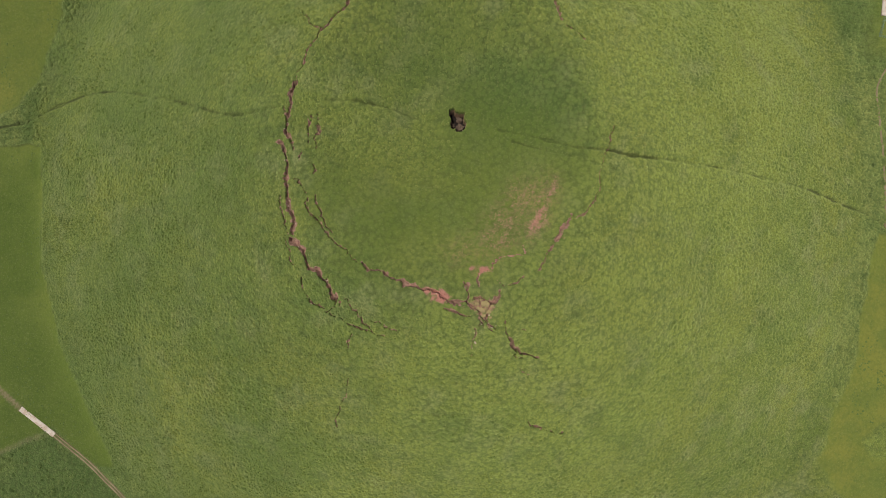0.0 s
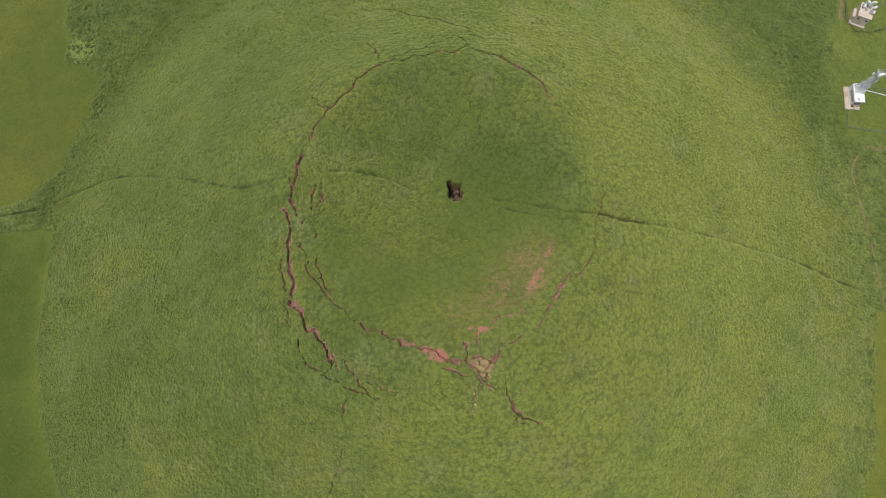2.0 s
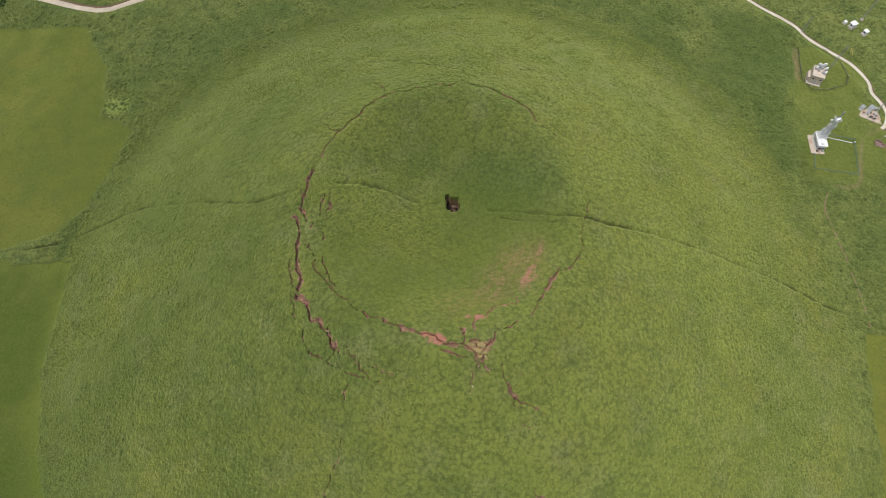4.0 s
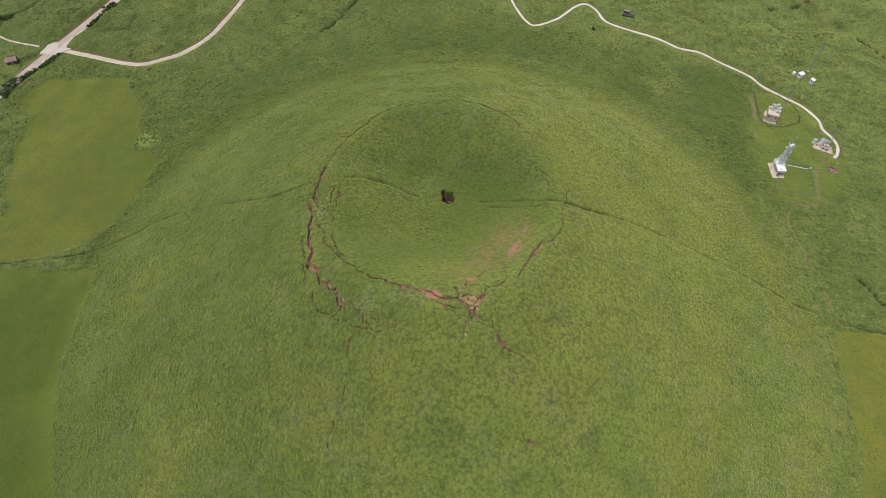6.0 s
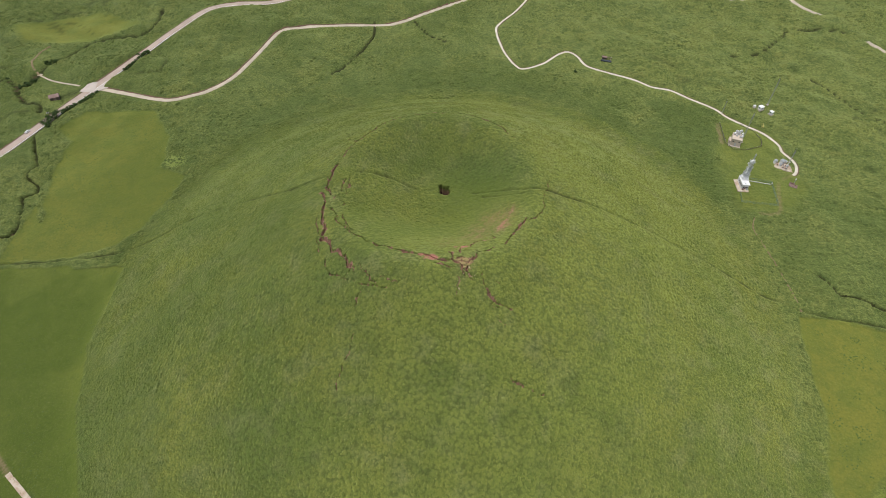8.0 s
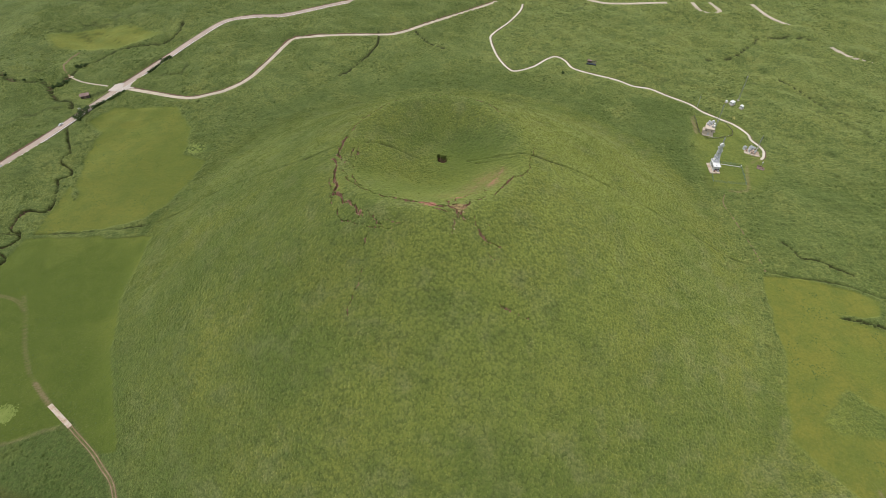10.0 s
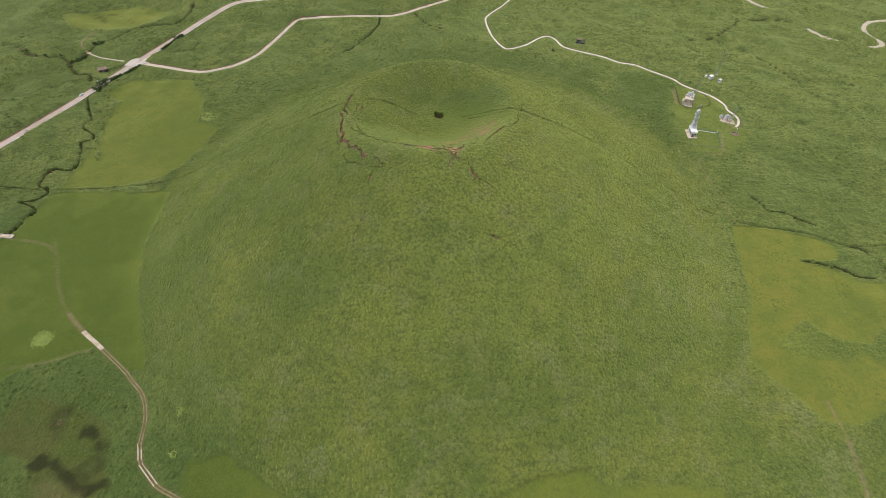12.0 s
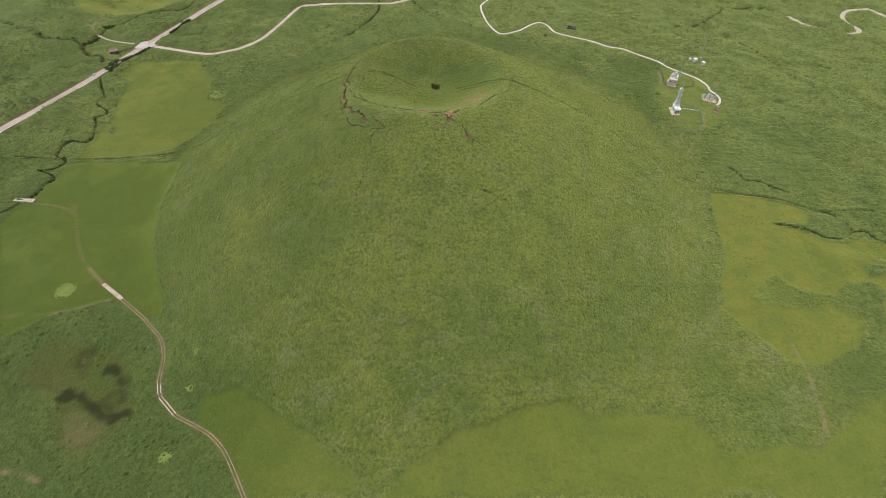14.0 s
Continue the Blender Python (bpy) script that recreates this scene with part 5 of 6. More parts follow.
def cattle_pen():
    t = empty("cattle_pen", 148.6, 284.5, -20, None, "dark timber cattle pen with a low shed beside the service road", "cattle pen")
    part("trough", box((-4.5, -2.2, -0.4), (4.5, -0.2, 0.9), 0.05), GLASSDARK, t, "dark water trough")
    part("shed_wall", box((-4.2, 1.6, -0.4), (-0.4, 3.8, 1.9), 0.04), DARKWOOD, t)
    part("shed_roof", box((-4.5, 1.3, 1.903), (-0.1, 4.1, 2.05), 0.03), RUST, t)
    for u in (0.4, 2.2, 4.0):
        for v in (0.4, 3.8):
            part("post", box((u - 0.12, v - 0.12, -0.4), (u + 0.12, v + 0.12, 1.8)), DARKWOOD, t)
    for v in (0.4, 3.8):
        for h in (0.6, 1.2, 1.65):
            part("rail", bar((0.4, v, h), (4.0, v, h), 0.16), CONCRETE if h > 1.5 else DARKWOOD, t)
    return t


cattle_pen()


def footbridge(name, ax, ay, bx, by, width, label, thick=0.4, rails=False):
    """A straight deck of concrete panels between two places."""
    t = empty(name, (ax + bx) / 2, (ay + by) / 2, math.degrees(math.atan2(by - ay, bx - ax)), max(ground_at(ax, ay), ground_at(bx, by), ground_at((ax + bx) / 2, (ay + by) / 2)), label, "slab")
    length = math.hypot(bx - ax, by - ay)
    n = max(3, round(length / 2.4))
    for k in range(n):
        u0, u1 = -length / 2 + length * k / n, -length / 2 + length * (k + 1) / n
        part("panel", box((u0 + 0.03, -width / 2, -thick), (u1 - 0.03, width / 2, 0.2), 0.03), SLAB, t)
    if rails:
        for v in (-width / 2 + 0.15, width / 2 - 0.15):
            part("kerb", box((-length / 2, v - 0.12, 0.203), (length / 2, v + 0.12, 0.5), 0.02), CONCRETE, t)
    return t


footbridge("bridge", -292.5, 12.9, -277.8, 11.6, 3.4, "short pale concrete bridge over the brook", 0.9, True)
footbridge("track_slab", -198.2, -65.6, -182.1, -77.9, 2.4, "pale concrete slab strip laid on the dirt track")
for a, b in (((-141.4, -132.8), (-138.2, -141.4)), ((-137.4, -143.0), (-126.6, -153.2))):
    way = Vector((b[0] - a[0], b[1] - a[1], 0)).normalized()
    for s in (-0.75, 0.75):
        footbridge("track_slab", a[0] + way.y * s, a[1] - way.x * s, b[0] + way.y * s, b[1] - way.x * s, 0.55, "narrow pale concrete wheel strip on the dirt track")


def apron():
    zs = [ground_at(x, y) for x, y in APRON]
    cx, cy = sum(p[0] for p in APRON) / len(APRON), sum(p[1] for p in APRON) / len(APRON)
    bm = slab([(p[0], p[1]) for p in APRON], 0, 1, 0.02)
    z = sum(zs) / len(zs)
    for v in bm.verts:
        v.co.z = ground_at(v.co.x, v.co.y) + (0.2 if v.co.z > 0.5 else -0.6)
    return tagged(part("pavement", bm, CONCRETE), "pale concrete lay-by at the road junction", "lay-by", kind="structure")


apron()


def guard_rail(line, offset, start, stop, label):
    p = spline(line, 4.0)
    way = np.gradient(p, axis=0)
    way /= np.linalg.norm(way, axis=1)[:, None]
    spots = [(q[0] + w[1] * offset, q[1] - w[0] * offset) for q, w in zip(p, way) if start < q[1] < stop]
    t = empty("guard_rail", *spots[0], 0, 0.0, label, "guard rail")
    t.matrix_world = Matrix()
    for a, b in zip(spots[:-1], spots[1:]):
        za, zb = ground_at(*a), ground_at(*b)
        part("post", bar((*a, za - 0.3), (*a, za + 0.75), 0.16), STEEL, t)
        part("rail", bar((*a, za + 0.7), (*b, zb + 0.7), 0.34), WHITE, t)
    return t


guard_rail(MAIN_ROAD, 3.9, 60, 150, "long white steel guard rail along the road edge")
guard_rail(MAIN_ROAD, 3.9, 156, 208, "white steel guard rail along the road edge above the brook")
guard_rail(MAIN_ROAD, 3.9, 214, 243, "white steel guard rail along the road before the junction")
guard_rail(MAIN_ROAD, 3.9, 268, 345, "white steel guard rail along the road beyond the junction")


def road_sign(x, y, turn, label):
    t = empty("road_sign", x, y, turn, None, label, "road sign")
    for u in (-0.6, 0.6):
        part("post", bar((u, 0, -0.3), (u, 0, 2.6), 0.1), STEEL, t)
    part("panel", box((-1.1, -0.09, 1.5), (1.1, -0.052, 2.7), 0.01), WHITE, t)
    return t


road_sign(-330.0, 133.8, 30, "white road sign on two steel posts by the roadside")
road_sign(-306.6, 215.5, 30, "white road sign on two posts near roadside shrubs")
footbridge("culvert", -342.8, 274.2, -338.8, 274.6, 3.0, "small white concrete culvert slab on the gravel lane")



# ---- a car on the road ----
def car(x, y, turn):
    t = empty("car", x, y, turn, ground_at(x, y) + 0.33, "small white passenger car standing on the asphalt road", "car")
    bm = bmesh.new()
    prof = [(-2.1, 0.35), (-2.12, 0.8), (-1.9, 0.95), (-1.3, 1.0), (1.2, 0.98), (2.0, 0.85), (2.12, 0.65), (2.1, 0.35)]
    for side in (-1, 1):
        row = [bm.verts.new((u, side * 0.84, z)) for u, z in prof]
        bm.faces.new(row if side > 0 else row[::-1])
    bm.verts.ensure_lookup_table()
    k = len(prof)
    for i in range(k):
        bm.faces.new((bm.verts[i], bm.verts[(i + 1) % k], bm.verts[k + (i + 1) % k], bm.verts[k + i]))
    bmesh.ops.recalc_face_normals(bm, faces=bm.faces)
    bmesh.ops.bevel(bm, geom=list(bm.edges), offset=0.06, segments=2, affect="EDGES")
    part("body", bm, WHITE, t, "white painted body")
    for name, lo, hi, inset, m in (("windows", 0.98, 1.38, 0.16, GLASSDARK), ("roof", 1.383, 1.46, 0.22, WHITE)):
        bm = box((-1.75, -0.78, lo), (0.85, 0.78, hi))
        for v in bm.verts:
            if v.co.z > (lo + hi) / 2 or name == "roof":
                v.co.x *= 0.82
                v.co.y *= 1 - inset
        part(name, bm, m, t)
    for u in (-1.3, 1.3):
        for v in (-0.78, 0.78):
            m = Matrix.Translation((u, v, 0.32)) @ pose(0, 0, 0, 90)
            w = part("wheel", lathe(((0.31, -0.1), (0.33, -0.06), (0.33, 0.06), (0.31, 0.1)), 14, m), GLASSDARK, t)
            part("rim", lathe(((0.19, -0.115), (0.19, 0.115)), 10, m), STEEL, w)
    for v in (-0.6, 0.6):
        part("headlight", box((2.06, v - 0.15, 0.62), (2.16, v + 0.15, 0.74), 0.02), STEEL, t)
        part("tail_light", box((-2.17, v - 0.12, 0.7), (-2.1, v + 0.12, 0.85), 0.02), RUST, t)
    return t


car(-312.6, 193.2, 68)

# ---- shrubs ----
def shrub(x, y, size, seed, label):
    rnd = random.Random(seed)
    t = empty("shrub", x, y, rnd.uniform(0, 360), None, label, "shrub", "roadside shrubs")
    for k in range(4):
        a = k * 1.57 + rnd.random()
        part("stem", bar((0, 0, -0.2), (0.35 * size * math.cos(a), 0.35 * size * math.sin(a), 0.75 * size), 0.06 * size), BARK, t)
    verts, faces = [], []
    knots = [(rnd.gauss(0, 0.45) * size, rnd.gauss(0, 0.45) * size, (0.35 + 0.6 * rnd.random()) * size, rnd.uniform(0.25, 0.45) * size) for _ in range(12)]
    for kx, ky, kz, kr in knots:
        for _ in range(90):
            d = Vector((rnd.gauss(0, 1), rnd.gauss(0, 1), rnd.gauss(0, 1))).normalized() * kr * rnd.uniform(0.6, 1.05)
            c = Vector((kx, ky, max(0.1, kz + d.z * 0.8))) + Vector((d.x, d.y, 0))
            u = Vector((rnd.gauss(0, 1), rnd.gauss(0, 1), rnd.gauss(0, 0.6))).normalized() * 0.16 * size ** 0.5
            v = Vector((rnd.gauss(0, 1), rnd.gauss(0, 1), rnd.gauss(0, 0.6))).normalized() * 0.13 * size ** 0.5
            n = len(verts)
            verts += [c - u, c + v, c + u, c - v]
            faces.append((n, n + 1, n + 2, n + 3))
    me = bpy.data.meshes.new("crown")
    me.from_pydata(verts, [], faces)
    me.materials.append(LEAF)
    new("crown", me).parent = t
    return t


rnd = random.Random(8)
SPOTS = [(-299.0, 212.5, 4.6), (-301.6, 207.5, 4.2), (-296.0, 219.0, 3.2), (-303.9, 203.0, 3.2), (-300.5, 200.5, 2.4), (-338.8, 288.6, 3.4), (-335.0, 292.0, 3.0), (-345.0, 258.6, 3.4), (-341.0, 263.0, 3.0), (-348.0, 253.6, 2.8), (-261.6, 302.5, 3.4), (-259.6, 307.5, 3.0), (119.0, 268.0, 1.8), (-363.0, 265.0, 1.3), (-376.0, 261.5, 1.5), (-387.0, 264.0, 1.3), (-401.5, 274.0, 1.6)]
for k in range(9):
    f = k / 8
    SPOTS.append((-294.0 + 14.5 * f + rnd.uniform(-0.7, 0.7), 223.0 + 22.0 * f, rnd.uniform(1.4, 2.2)))
for k in range(8):
    f = k / 7
    SPOTS.append((-269.5 + 8.0 * f + rnd.uniform(-0.7, 0.7), 280.0 + 18.0 * f, rnd.uniform(1.3, 2.2)))
for n, (x, y, s) in enumerate(SPOTS):
    shrub(x, y, s, 30 + n, ("dark green shrub on the bank of the brook" if x < -350 else "large dark green shrub beside the road") if s > 2.5 or x < -350 else "low dark green bush in tall roadside grass")


# ---- fallen earth in the pit, and clods along the fissures ----
def clod(x, y, z, sx, sy, sz, seed, label, material=EARTH, name="earth_block", group="earth clods"):
    rnd = random.Random(seed)
    bm = bmesh.new()
    bmesh.ops.create_icosphere(bm, subdivisions=2, radius=1.0)
    for v in bm.verts:
        q = v.co.copy()
        push = 0.85 + 0.5 * noise.noise(q * 1.7 + Vector((seed, 0, 0))) + 0.25 * noise.noise(q * 4.1)
        v.co = Vector((math.copysign(abs(q.x) ** 0.8, q.x) * sx, math.copysign(abs(q.y) ** 0.8, q.y) * sy, math.copysign(abs(q.z) ** 0.8, q.z) * sz)) * push
    ob = part(name, bm, material)
    ob.matrix_world = pose(x, y, z, rnd.uniform(-8, 8), rnd.uniform(-8, 8), rnd.uniform(-25, 25))
    return tagged(ob, label, "earth clod", group)


floor_z = ground_at(5.4, 52.4)
clod(5.9, 54.4, floor_z + 0.9, 1.6, 1.0, 1.3, 3, "slumped block of dark earth inside the pit")
clod(6.2, 51.6, floor_z + 1.1, 1.6, 1.35, 1.5, 4, "rounded block of dark earth fallen into the pit")
clod(3.6, 52.6, floor_z + 0.3, 0.7, 0.9, 0.7, 5, "small heap of dark earth against the pit wall")
PALE_EARTH = plain("dry_pale_earth", (0.40, 0.30, 0.21), (0.46, 0.36, 0.27), 0.4, 0.95, bump=0.04)
TURF = plain("dry_turf", (0.31, 0.235, 0.10), (0.24, 0.185, 0.08), 0.4, 0.9, bump=0.05)
for n, (x, y, s) in enumerate(((5.2, 49.2, 0.5), (6.4, 48.8, 0.6), (7.4, 49.6, 0.45))):
    clod(x, y, ground_at(x, y) + 0.1, s, s * 0.7, s * 0.5, 20 + n, "pale dry clod on the lip of the pit", PALE_EARTH)
for n, (x, y, s) in enumerate(((13.6, -11.2, 1.5), (12.6, -13.2, 1.2), (14.6, -13.8, 0.9), (10.8, -11.2, 0.7), (15.6, -12.0, 0.7), (11.4, -12.6, 0.8), (13.0, -15.0, 0.8), (15.2, -15.6, 0.6), (12.2, -10.0, 0.6), (9.8, -12.6, 0.55))):
    clod(x, y, ground_at(x, y) + 0.05 * s, s, s * 0.75, s * 0.35, 40 + n, "tilted dry turf clod between open cracks", TURF)
rnd = random.Random(21)
for k in range(26):
    width, bare, line = FISSURES[rnd.choice((0, 2, 4, 20, 21, 25, 27, 34))]
    i = rnd.randrange(len(line) - 1)
    f = rnd.random()
    x = line[i][0] + (line[i + 1][0] - line[i][0]) * f + rnd.uniform(-0.8, 0.8)
    y = line[i][1] + (line[i + 1][1] - line[i][1]) * f + rnd.uniform(-0.8, 0.8)
    s = rnd.uniform(0.18, 0.42)
    clod(x, y, ground_at(x, y) + 0.1 * s, s, s * 0.8, s * 0.6, 70 + k, "small pale earth clod beside a crack", PALE_EARTH)


# ---- grass ----
def sample(field, x, y):
    i = np.clip(np.searchsorted(GRID_X, x) - 1, 0, NX - 2)
    j = np.clip(np.searchsorted(GRID_Y, y) - 1, 0, NY - 2)
    u, v = (x - GRID_X[i]) / (GRID_X[i + 1] - GRID_X[i]), (y - GRID_Y[j]) / (GRID_Y[j + 1] - GRID_Y[j])
    return (field[j, i] * (1 - u) + field[j, i + 1] * u) * (1 - v) + (field[j + 1, i] * (1 - u) + field[j + 1, i + 1] * u) * v


def tuft_mesh(name, x, y, radius, height, rs, label, material=TUFTS, sides=4, domed=False):
    """Leaning tufts of grass, pointed or rounded into tussocks, all in one mesh."""
    n = len(x)
    z = sample(Z, x, y)
    size = 2 * sides + 1 if domed else sides + 1
    top = size - 1
    co = np.zeros((n, size, 3))
    start = rs.rand(n) * math.tau
    for k in range(sides):
        a = start + k * math.tau / sides + rs.uniform(-0.35, 0.35, n)
        r = radius * rs.uniform(0.65, 1.25, n)
        px, py = x + r * np.cos(a), y + r * np.sin(a)
        co[:, k] = np.stack([px, py, sample(Z, px, py) - 0.06], 1)
    lean = rs.uniform(0.1, 0.55, n) * radius
    way = rs.normal(-0.6, 0.7, n)
    co[:, top] = np.stack([x + lean * np.cos(way), y + lean * np.sin(way), z + height], 1)
    base = np.arange(n) * size
    tri, low = [], 0
    if domed:
        low = sides
        for k in range(sides):
            share = rs.uniform(0.25, 0.42, n)[:, None]
            co[:, sides + k] = co[:, k] * (1 - share) + co[:, top] * share
            co[:, sides + k, 2] = co[:, k, 2] + (height + 0.06) * rs.uniform(0.6, 0.9, n)
        for k in range(sides):
            j = (k + 1) % sides
            tri += [np.stack([base + k, base + j, base + sides + j], 1), np.stack([base + k, base + sides + j, base + sides + k], 1)]
    tri = np.concatenate(tri + [np.stack([base + low + k, base + low + (k + 1) % sides, base + top], 1) for k in range(sides)])
    me = bpy.data.meshes.new(name)
    me.vertices.add(n * size)
    me.vertices.foreach_set("co", co.ravel())
    me.loops.add(tri.size)
    me.loops.foreach_set("vertex_index", tri.ravel())
    me.polygons.add(len(tri))
    me.polygons.foreach_set("loop_start", np.arange(0, tri.size, 3))
    me.update(calc_edges=True)
    for layer_name, keys in (("cover", ("meadow", "soil", "rough", "fresh_lit")), ("state", ("marsh", "wear", "damp_shade", "lush"))):
        layer = me.attributes.new(layer_name, "FLOAT_COLOR", "POINT")
        rgba = np.ones((n, size, 4), np.float32)
        for c, key in enumerate(keys):
            rgba[:, :, c] = (sample(COVER[key], x, y) if key != "soil" else np.zeros(n))[:, None]
        layer.data.foreach_set("color", rgba.ravel())
    me.materials.append(material)
    return tagged(new(name, me), label, "grass", kind="stuff")


def open_ground(x, y):
    """How bare or cut the ground is here and just beyond."""
    return sum(sample(COVER["soil"], x, y + d) + 0.4 * sample(COVER["damp_shade"], x, y + d) for d in (0.0, 0.6, 1.2))


rs = np.random.RandomState(12)
n = 240000
r, a = 250 * np.sqrt(rs.rand(n)), rs.rand(n) * math.tau
x, y = GX + r * np.cos(a), GY - 4 + r * np.sin(a)
APRON_GRASS = (COVER["rough"] < 0.3) & (Y < -10)
bare = open_ground(x, y) + sample(COVER["wear"], x, y) + np.where(np.hypot(x - GX, y - GY) > 70, sample(COVER["meadow"], x, y) * 0.97, 0)
smooth_side = smooth(60, 48, r) * (1 - sample(LUMPY, x, y))
keep = ((r < 208) | (sample(APRON_GRASS, x, y) > 0.5)) & (bare < 0.1) & (rs.rand(n) > 0.99 * smooth_side) & (rs.rand(n) > 0.45 * sample(NORTH, x, y)) & (rs.rand(n) < 0.72 + 0.5 * fbm(x, y, 13, 500, 3)) & (sample(LEVEL, x, y) < 0.3)
x, y = x[keep], y[keep]
size = np.clip(1 + 0.35 * fbm(x, y, 17, 510, 2) + 0.5 * fbm(x + 0.6 * y, 2.0 * (y - 0.6 * x), 5.5, 515, 2), 0.4, 2.2) * rs.uniform(0.65, 1.35, len(x))
tuft_mesh("tall_grass", x, y, 0.44 * size, 0.66 * size, rs, "tall olive green tussock grass covering the cone")

# rounder tussocks, a stride apart, that give the slopes their lumpy relief
pitch = 1.75
gx, gy = np.meshgrid(np.arange(-208, 250, pitch), np.arange(-250, 208, pitch))
gx, gy = gx.ravel() + rs.uniform(-0.75, 0.75, gx.size), gy.ravel() + rs.uniform(-0.75, 0.75, gy.size)
r = np.hypot(gx, gy)
x, y = GX + gx, GY - 4 + gy
near = (r < 205) | (sample(APRON_GRASS, x, y) > 0.5)
x, y, r = x[near], y[near], r[near]
bare = open_ground(x, y) + sample(COVER["wear"], x, y) + sample(COVER["meadow"], x, y)
smooth_side = smooth(60, 48, r) * (1 - sample(LUMPY, x, y))
keep = (bare < 0.1) & (rs.rand(len(x)) > smooth_side) & (rs.rand(len(x)) > 0.97 * sample(NORTH, x, y)) & (rs.rand(len(x)) < 0.55 + 0.25 * smooth(70, 130, r) + 0.9 * fbm(x, y, 24, 540, 3) + 0.5 * sample(BOWL * LUMPY, x, y)) & (sample(LEVEL, x, y) < 0.3)
x, y = x[keep], y[keep]
size = np.clip(1 + 0.45 * fbm(x, y, 21, 545, 2), 0.5, 1.5) * rs.uniform(0.7, 1.3, len(x)) * (0.85 + 0.1 * smooth(70, 130, np.hypot(x - GX, y - GY)))
tuft_mesh("tussocks", x, y, 0.78 * size, 0.44 * size, rs, "rounded tussocks of tall grass on the cone's slopes", TUSSOCK, 5, True)

# small close-set tussocks in the lumpy part of the bowl
gx, gy = np.meshgrid(np.arange(-50, 40, 1.15), np.arange(-20, 62, 1.15))
x, y = (GX + gx + rs.uniform(-0.45, 0.45, gx.shape)).ravel(), (GY + gy + rs.uniform(-0.45, 0.45, gy.shape)).ravel()
keep = (rs.rand(len(x)) < 0.9 * sample(BOWL * LUMPY, x, y)) & (open_ground(x, y) < 0.1)
x, y = x[keep], y[keep]
size = rs.uniform(0.65, 1.25, len(x))
tuft_mesh("bowl_tussocks", x, y, 0.62 * size, 0.5 * size, rs, "close-set rounded tussocks inside the crater bowl", TUSSOCK, 6, True)

# pale trampled patches near the southern foot
PALE_GRASS = plain("pale_dry_grass", (0.150, 0.172, 0.066), (0.180, 0.196, 0.078), 0.6, 0.85)
for cx, cy, reach in ((-71.4, -130.8, 5.0), (-76.5, -139.9, 3.4), (-50.5, -149.0, 6.5)):
    n = int(4.5 * reach * reach)
    r, a = reach * np.sqrt(rs.rand(n)) * (1 + 0.15 * rs.normal(size=n)), rs.rand(n) * math.tau
    tuft_mesh("pale_grass_patch", cx + r * np.cos(a), cy + r * np.sin(a), 0.5 * rs.uniform(0.6, 1.4, n), 0.5 * rs.uniform(0.6, 1.3, n), rs, "round patch of paler trampled grass on the lower slope", PALE_GRASS, 5, True)

n = 170000
x, y = rs.uniform(-440, 480, n), rs.uniform(-215, 470, n)
far = np.hypot(x - GX, y - GY)
bare = sample(COVER["soil"], x, y) + sample(COVER["wear"], x, y) + sample(COVER["meadow"], x, y) * 0.985 + 0.7 * sample(COVER["damp_shade"], x, y)
keep = (far > 196) & (bare < 0.3) & (sample(LEVEL, x, y) < 0.05) & (rs.rand(n) < 0.55 + 0.9 * fbm(x, y, 22, 520, 3)) & (rs.rand(n) > 0.9 * sample(COVER["marsh"], x, y))
for bx, by, br in ((209, 124, 9), (221, 171, 8), (246, 145, 9), (256, 208, 8), (246, 125, 4), (-313, 240, 5), (148, 284, 7)):
    keep &= np.hypot(x - bx, y - by) > br
x, y = x[keep], y[keep]
size = np.clip(1 + 0.5 * fbm(x, y, 30, 530, 2) + 0.5 * fbm(x, y, 7, 535, 2), 0.4, 2.0) * rs.uniform(0.6, 1.4, len(x))
tuft_mesh("rough_grass", x, y, 0.9 * size, 0.9 * size, rs, "rough dark green grass and low scrub on the plain")

# darker, rounded clumps of scrub and sedge, gathered in drifts
n = 52000
x, y = rs.uniform(-430, 470, n), rs.uniform(-210, 450, n)
r, a = 194 + 4.5 * rs.normal(size=9000), rs.rand(9000) * math.tau
x, y = np.concatenate([x, GX + r * np.cos(a)]), np.concatenate([y, GY + r * np.sin(a)])
n = len(x)
far = np.hypot(x - GX, y - GY)
bare = sample(COVER["soil"], x, y) + sample(COVER["wear"], x, y) + sample(COVER["meadow"], x, y)
drift = fbm(x, y, 34, 550, 3) + 0.7 * fbm(x, y, 9, 553, 2)
keep = ((far > 199) | (sample(BELT, x, y) > 0.3)) & (bare < 0.2) & (sample(LEVEL, x, y) < 0.02) & (rs.rand(n) < 0.34 + 0.6 * drift + 0.5 * sample(BELT, x, y)) & ((sample(COVER["rough"], x, y) > 0.5) | (sample(BELT, x, y) > 0.3)) & (sample(COVER["marsh"], x, y) < 0.3)
for bx, by, br in ((209, 124, 13), (221, 171, 15), (246, 145, 12), (256, 208, 10), (246, 125, 6), (-313, 240, 6), (148, 284, 8)):
    keep &= np.hypot(x - bx, y - by) > br
x, y = x[keep], y[keep]
size = np.clip(1 + 0.5 * fbm(x, y, 26, 556, 2), 0.5, 1.7) * rs.uniform(0.55, 1.4, len(x))
SEDGE = grassland("sedge_clumps", True, 0.88)
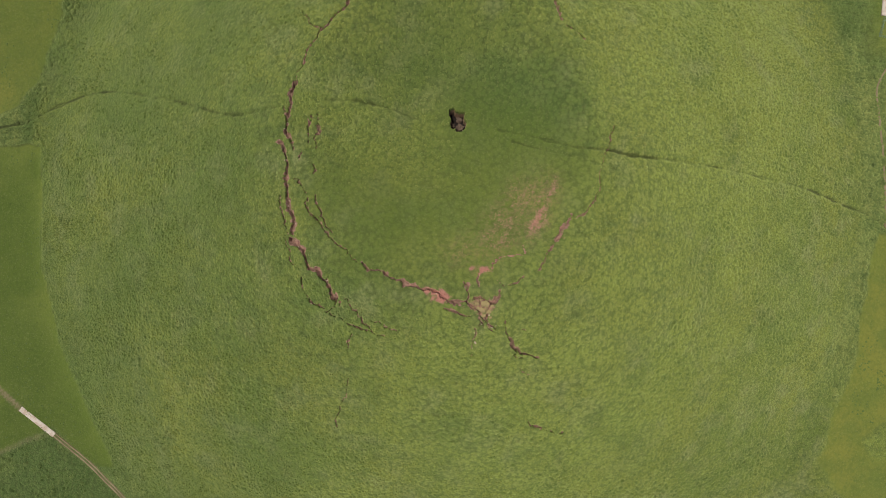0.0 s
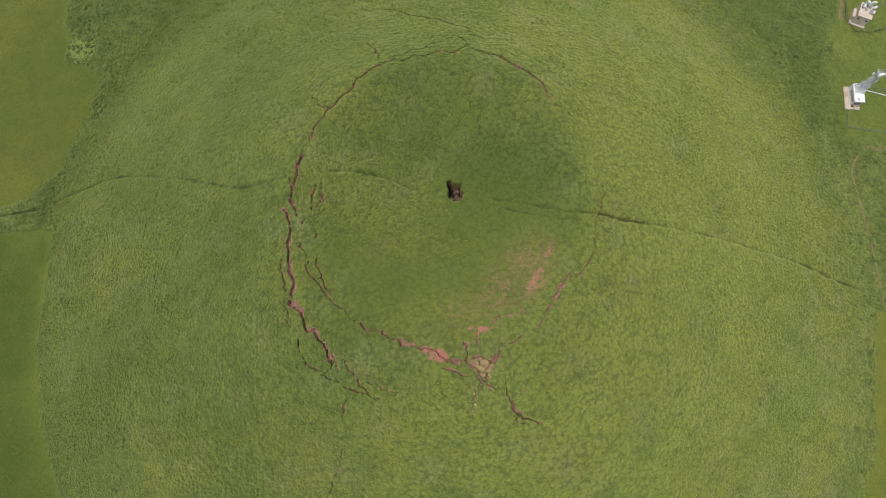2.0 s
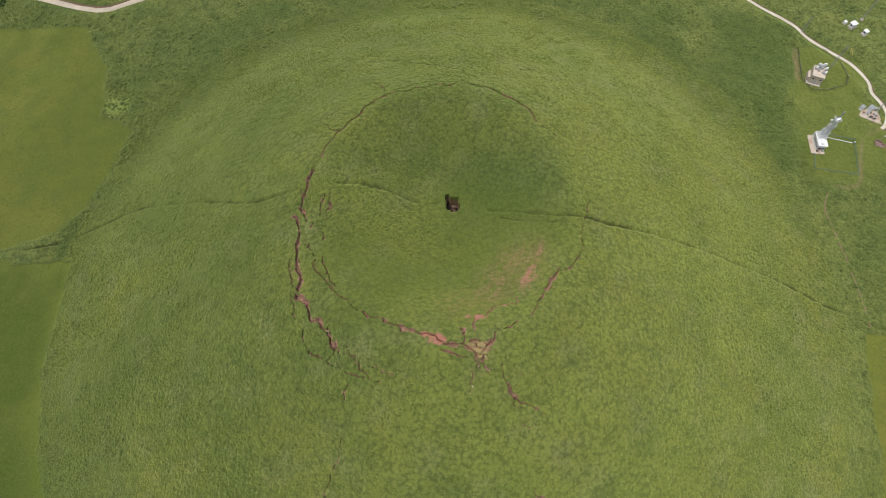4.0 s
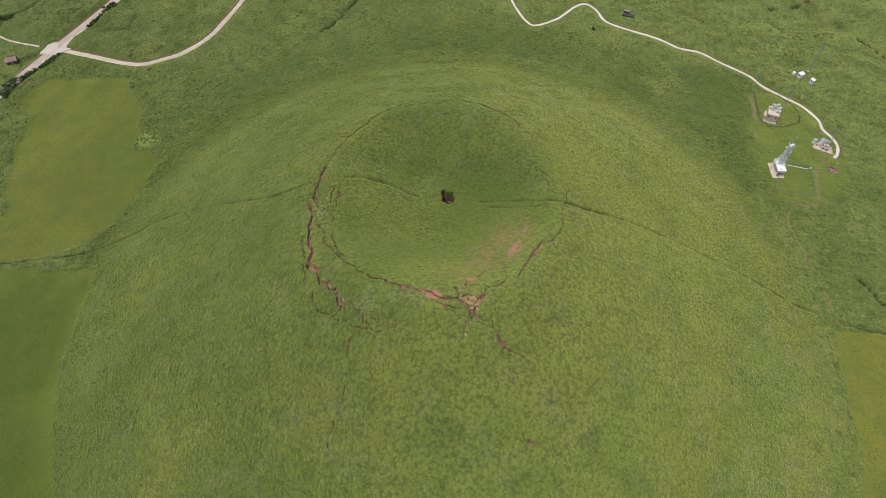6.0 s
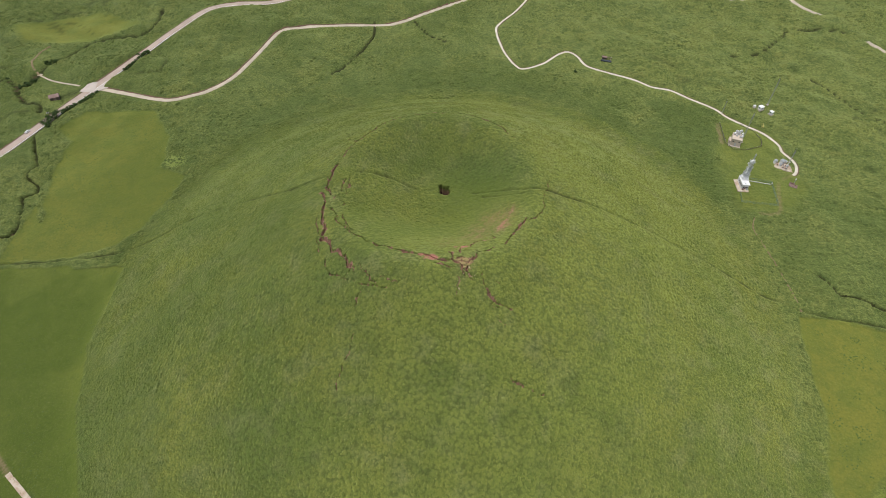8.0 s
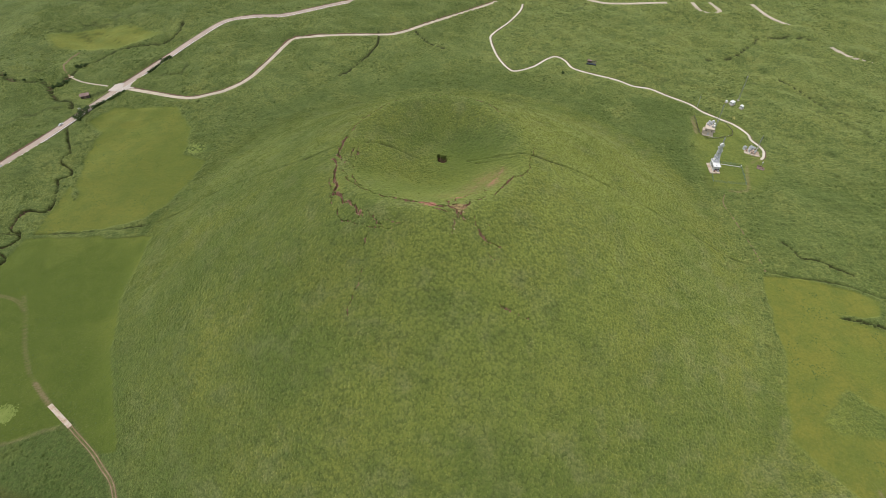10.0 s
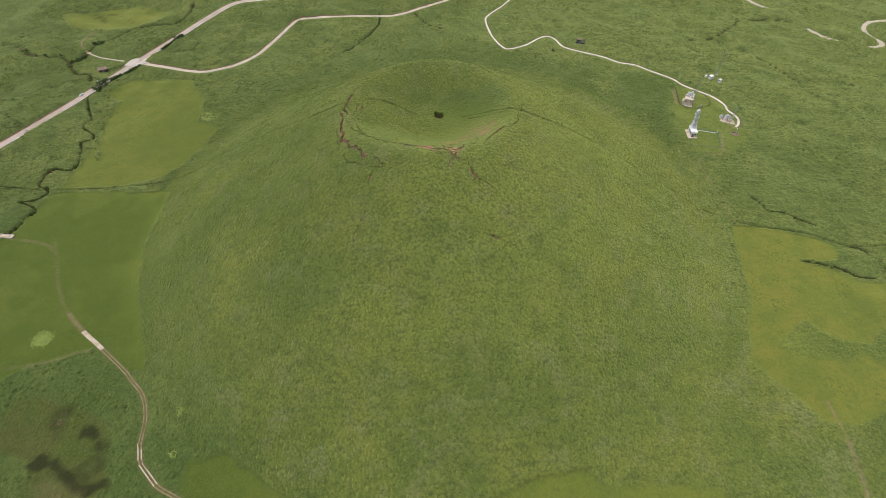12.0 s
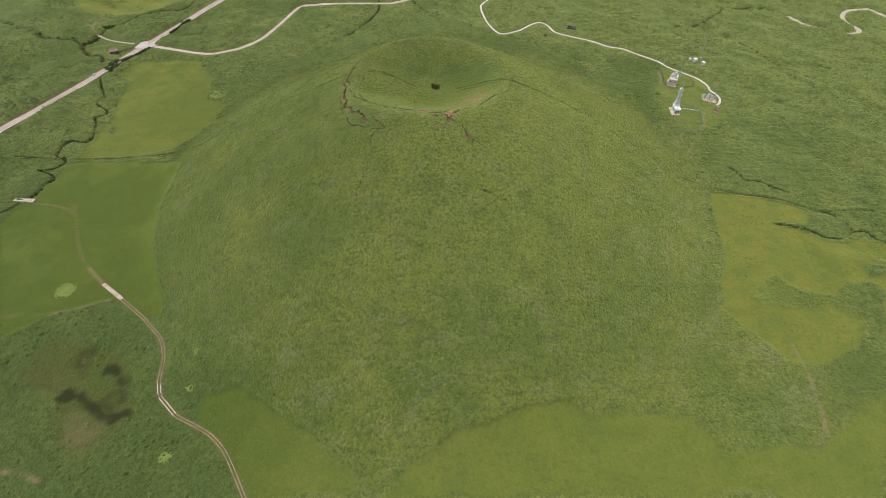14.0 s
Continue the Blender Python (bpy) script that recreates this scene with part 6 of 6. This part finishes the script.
tuft_mesh("sedge_clumps", x, y, 1.05 * size, 0.6 * size, rs, "rounded dark green clumps of sedge scattered over the plain", SEDGE, 6, True)

# pale round stands of reed
REED = plain("pale_reed", (0.180, 0.235, 0.056), (0.215, 0.265, 0.070), 0.6, 0.8)
for cx, cy, reach in ((-188.5, 156.7, 6.0), (-218.5, -70.9, 5.0), (-123.7, -175.4, 2.6), (-123.0, -139.2, 1.8), (-124.5, -118.6, 1.6)):
    n = int(22 * reach * reach)
    r, a = reach * np.sqrt(rs.rand(n)) * (1 + 0.25 * rs.normal(size=n)), rs.rand(n) * math.tau
    tuft_mesh("reed_bed", cx + r * np.cos(a), cy + r * np.sin(a), 0.45 * rs.uniform(0.7, 1.3, n), 0.7 * rs.uniform(0.6, 1.3, n), rs, "round pale green stand of reeds in the meadow", REED)

# dark weeds dotted over the green meadow
WEED = plain("dark_weed", (0.080, 0.120, 0.024), (0.100, 0.140, 0.030), 0.5, 0.8)
x, y = np.concatenate([rs.uniform(-290, -150, 5200), rs.uniform(190, 300, 3600)]), np.concatenate([rs.uniform(-100, 215, 5200), rs.uniform(-125, 10, 3600)])
keep = (sample(COVER["meadow"], x, y) > 0.9) & (fbm(x, y, 13, 560, 3) > 0.36)
x, y = x[keep], y[keep]
tuft_mesh("meadow_weeds", x, y, rs.uniform(0.22, 0.55, len(x)), rs.uniform(0.2, 0.4, len(x)), rs, "small dark weeds dotted over the green meadow", WEED, 5, True)

# low uneven growth in the mown meadows
n = 60000
x, y = rs.uniform(-290, 310, n), rs.uniform(-200, 220, n)
keep = (sample(COVER["meadow"], x, y) > 0.6) & (sample(COVER["wear"], x, y) < 0.1) & (rs.rand(n) < 0.6 + 0.9 * fbm(x, y, 17, 565, 3))
for bx, by, br in ((209, 124, 9), (221, 171, 8), (246, 145, 9), (246, 125, 4)):
    keep &= np.hypot(x - bx, y - by) > br
x, y = x[keep], y[keep]
size = rs.uniform(0.5, 1.3, len(x))
tuft_mesh("meadow_grass", x, y, 0.6 * size, 0.22 * size, rs, "low uneven tufts of grass in the mown meadows")
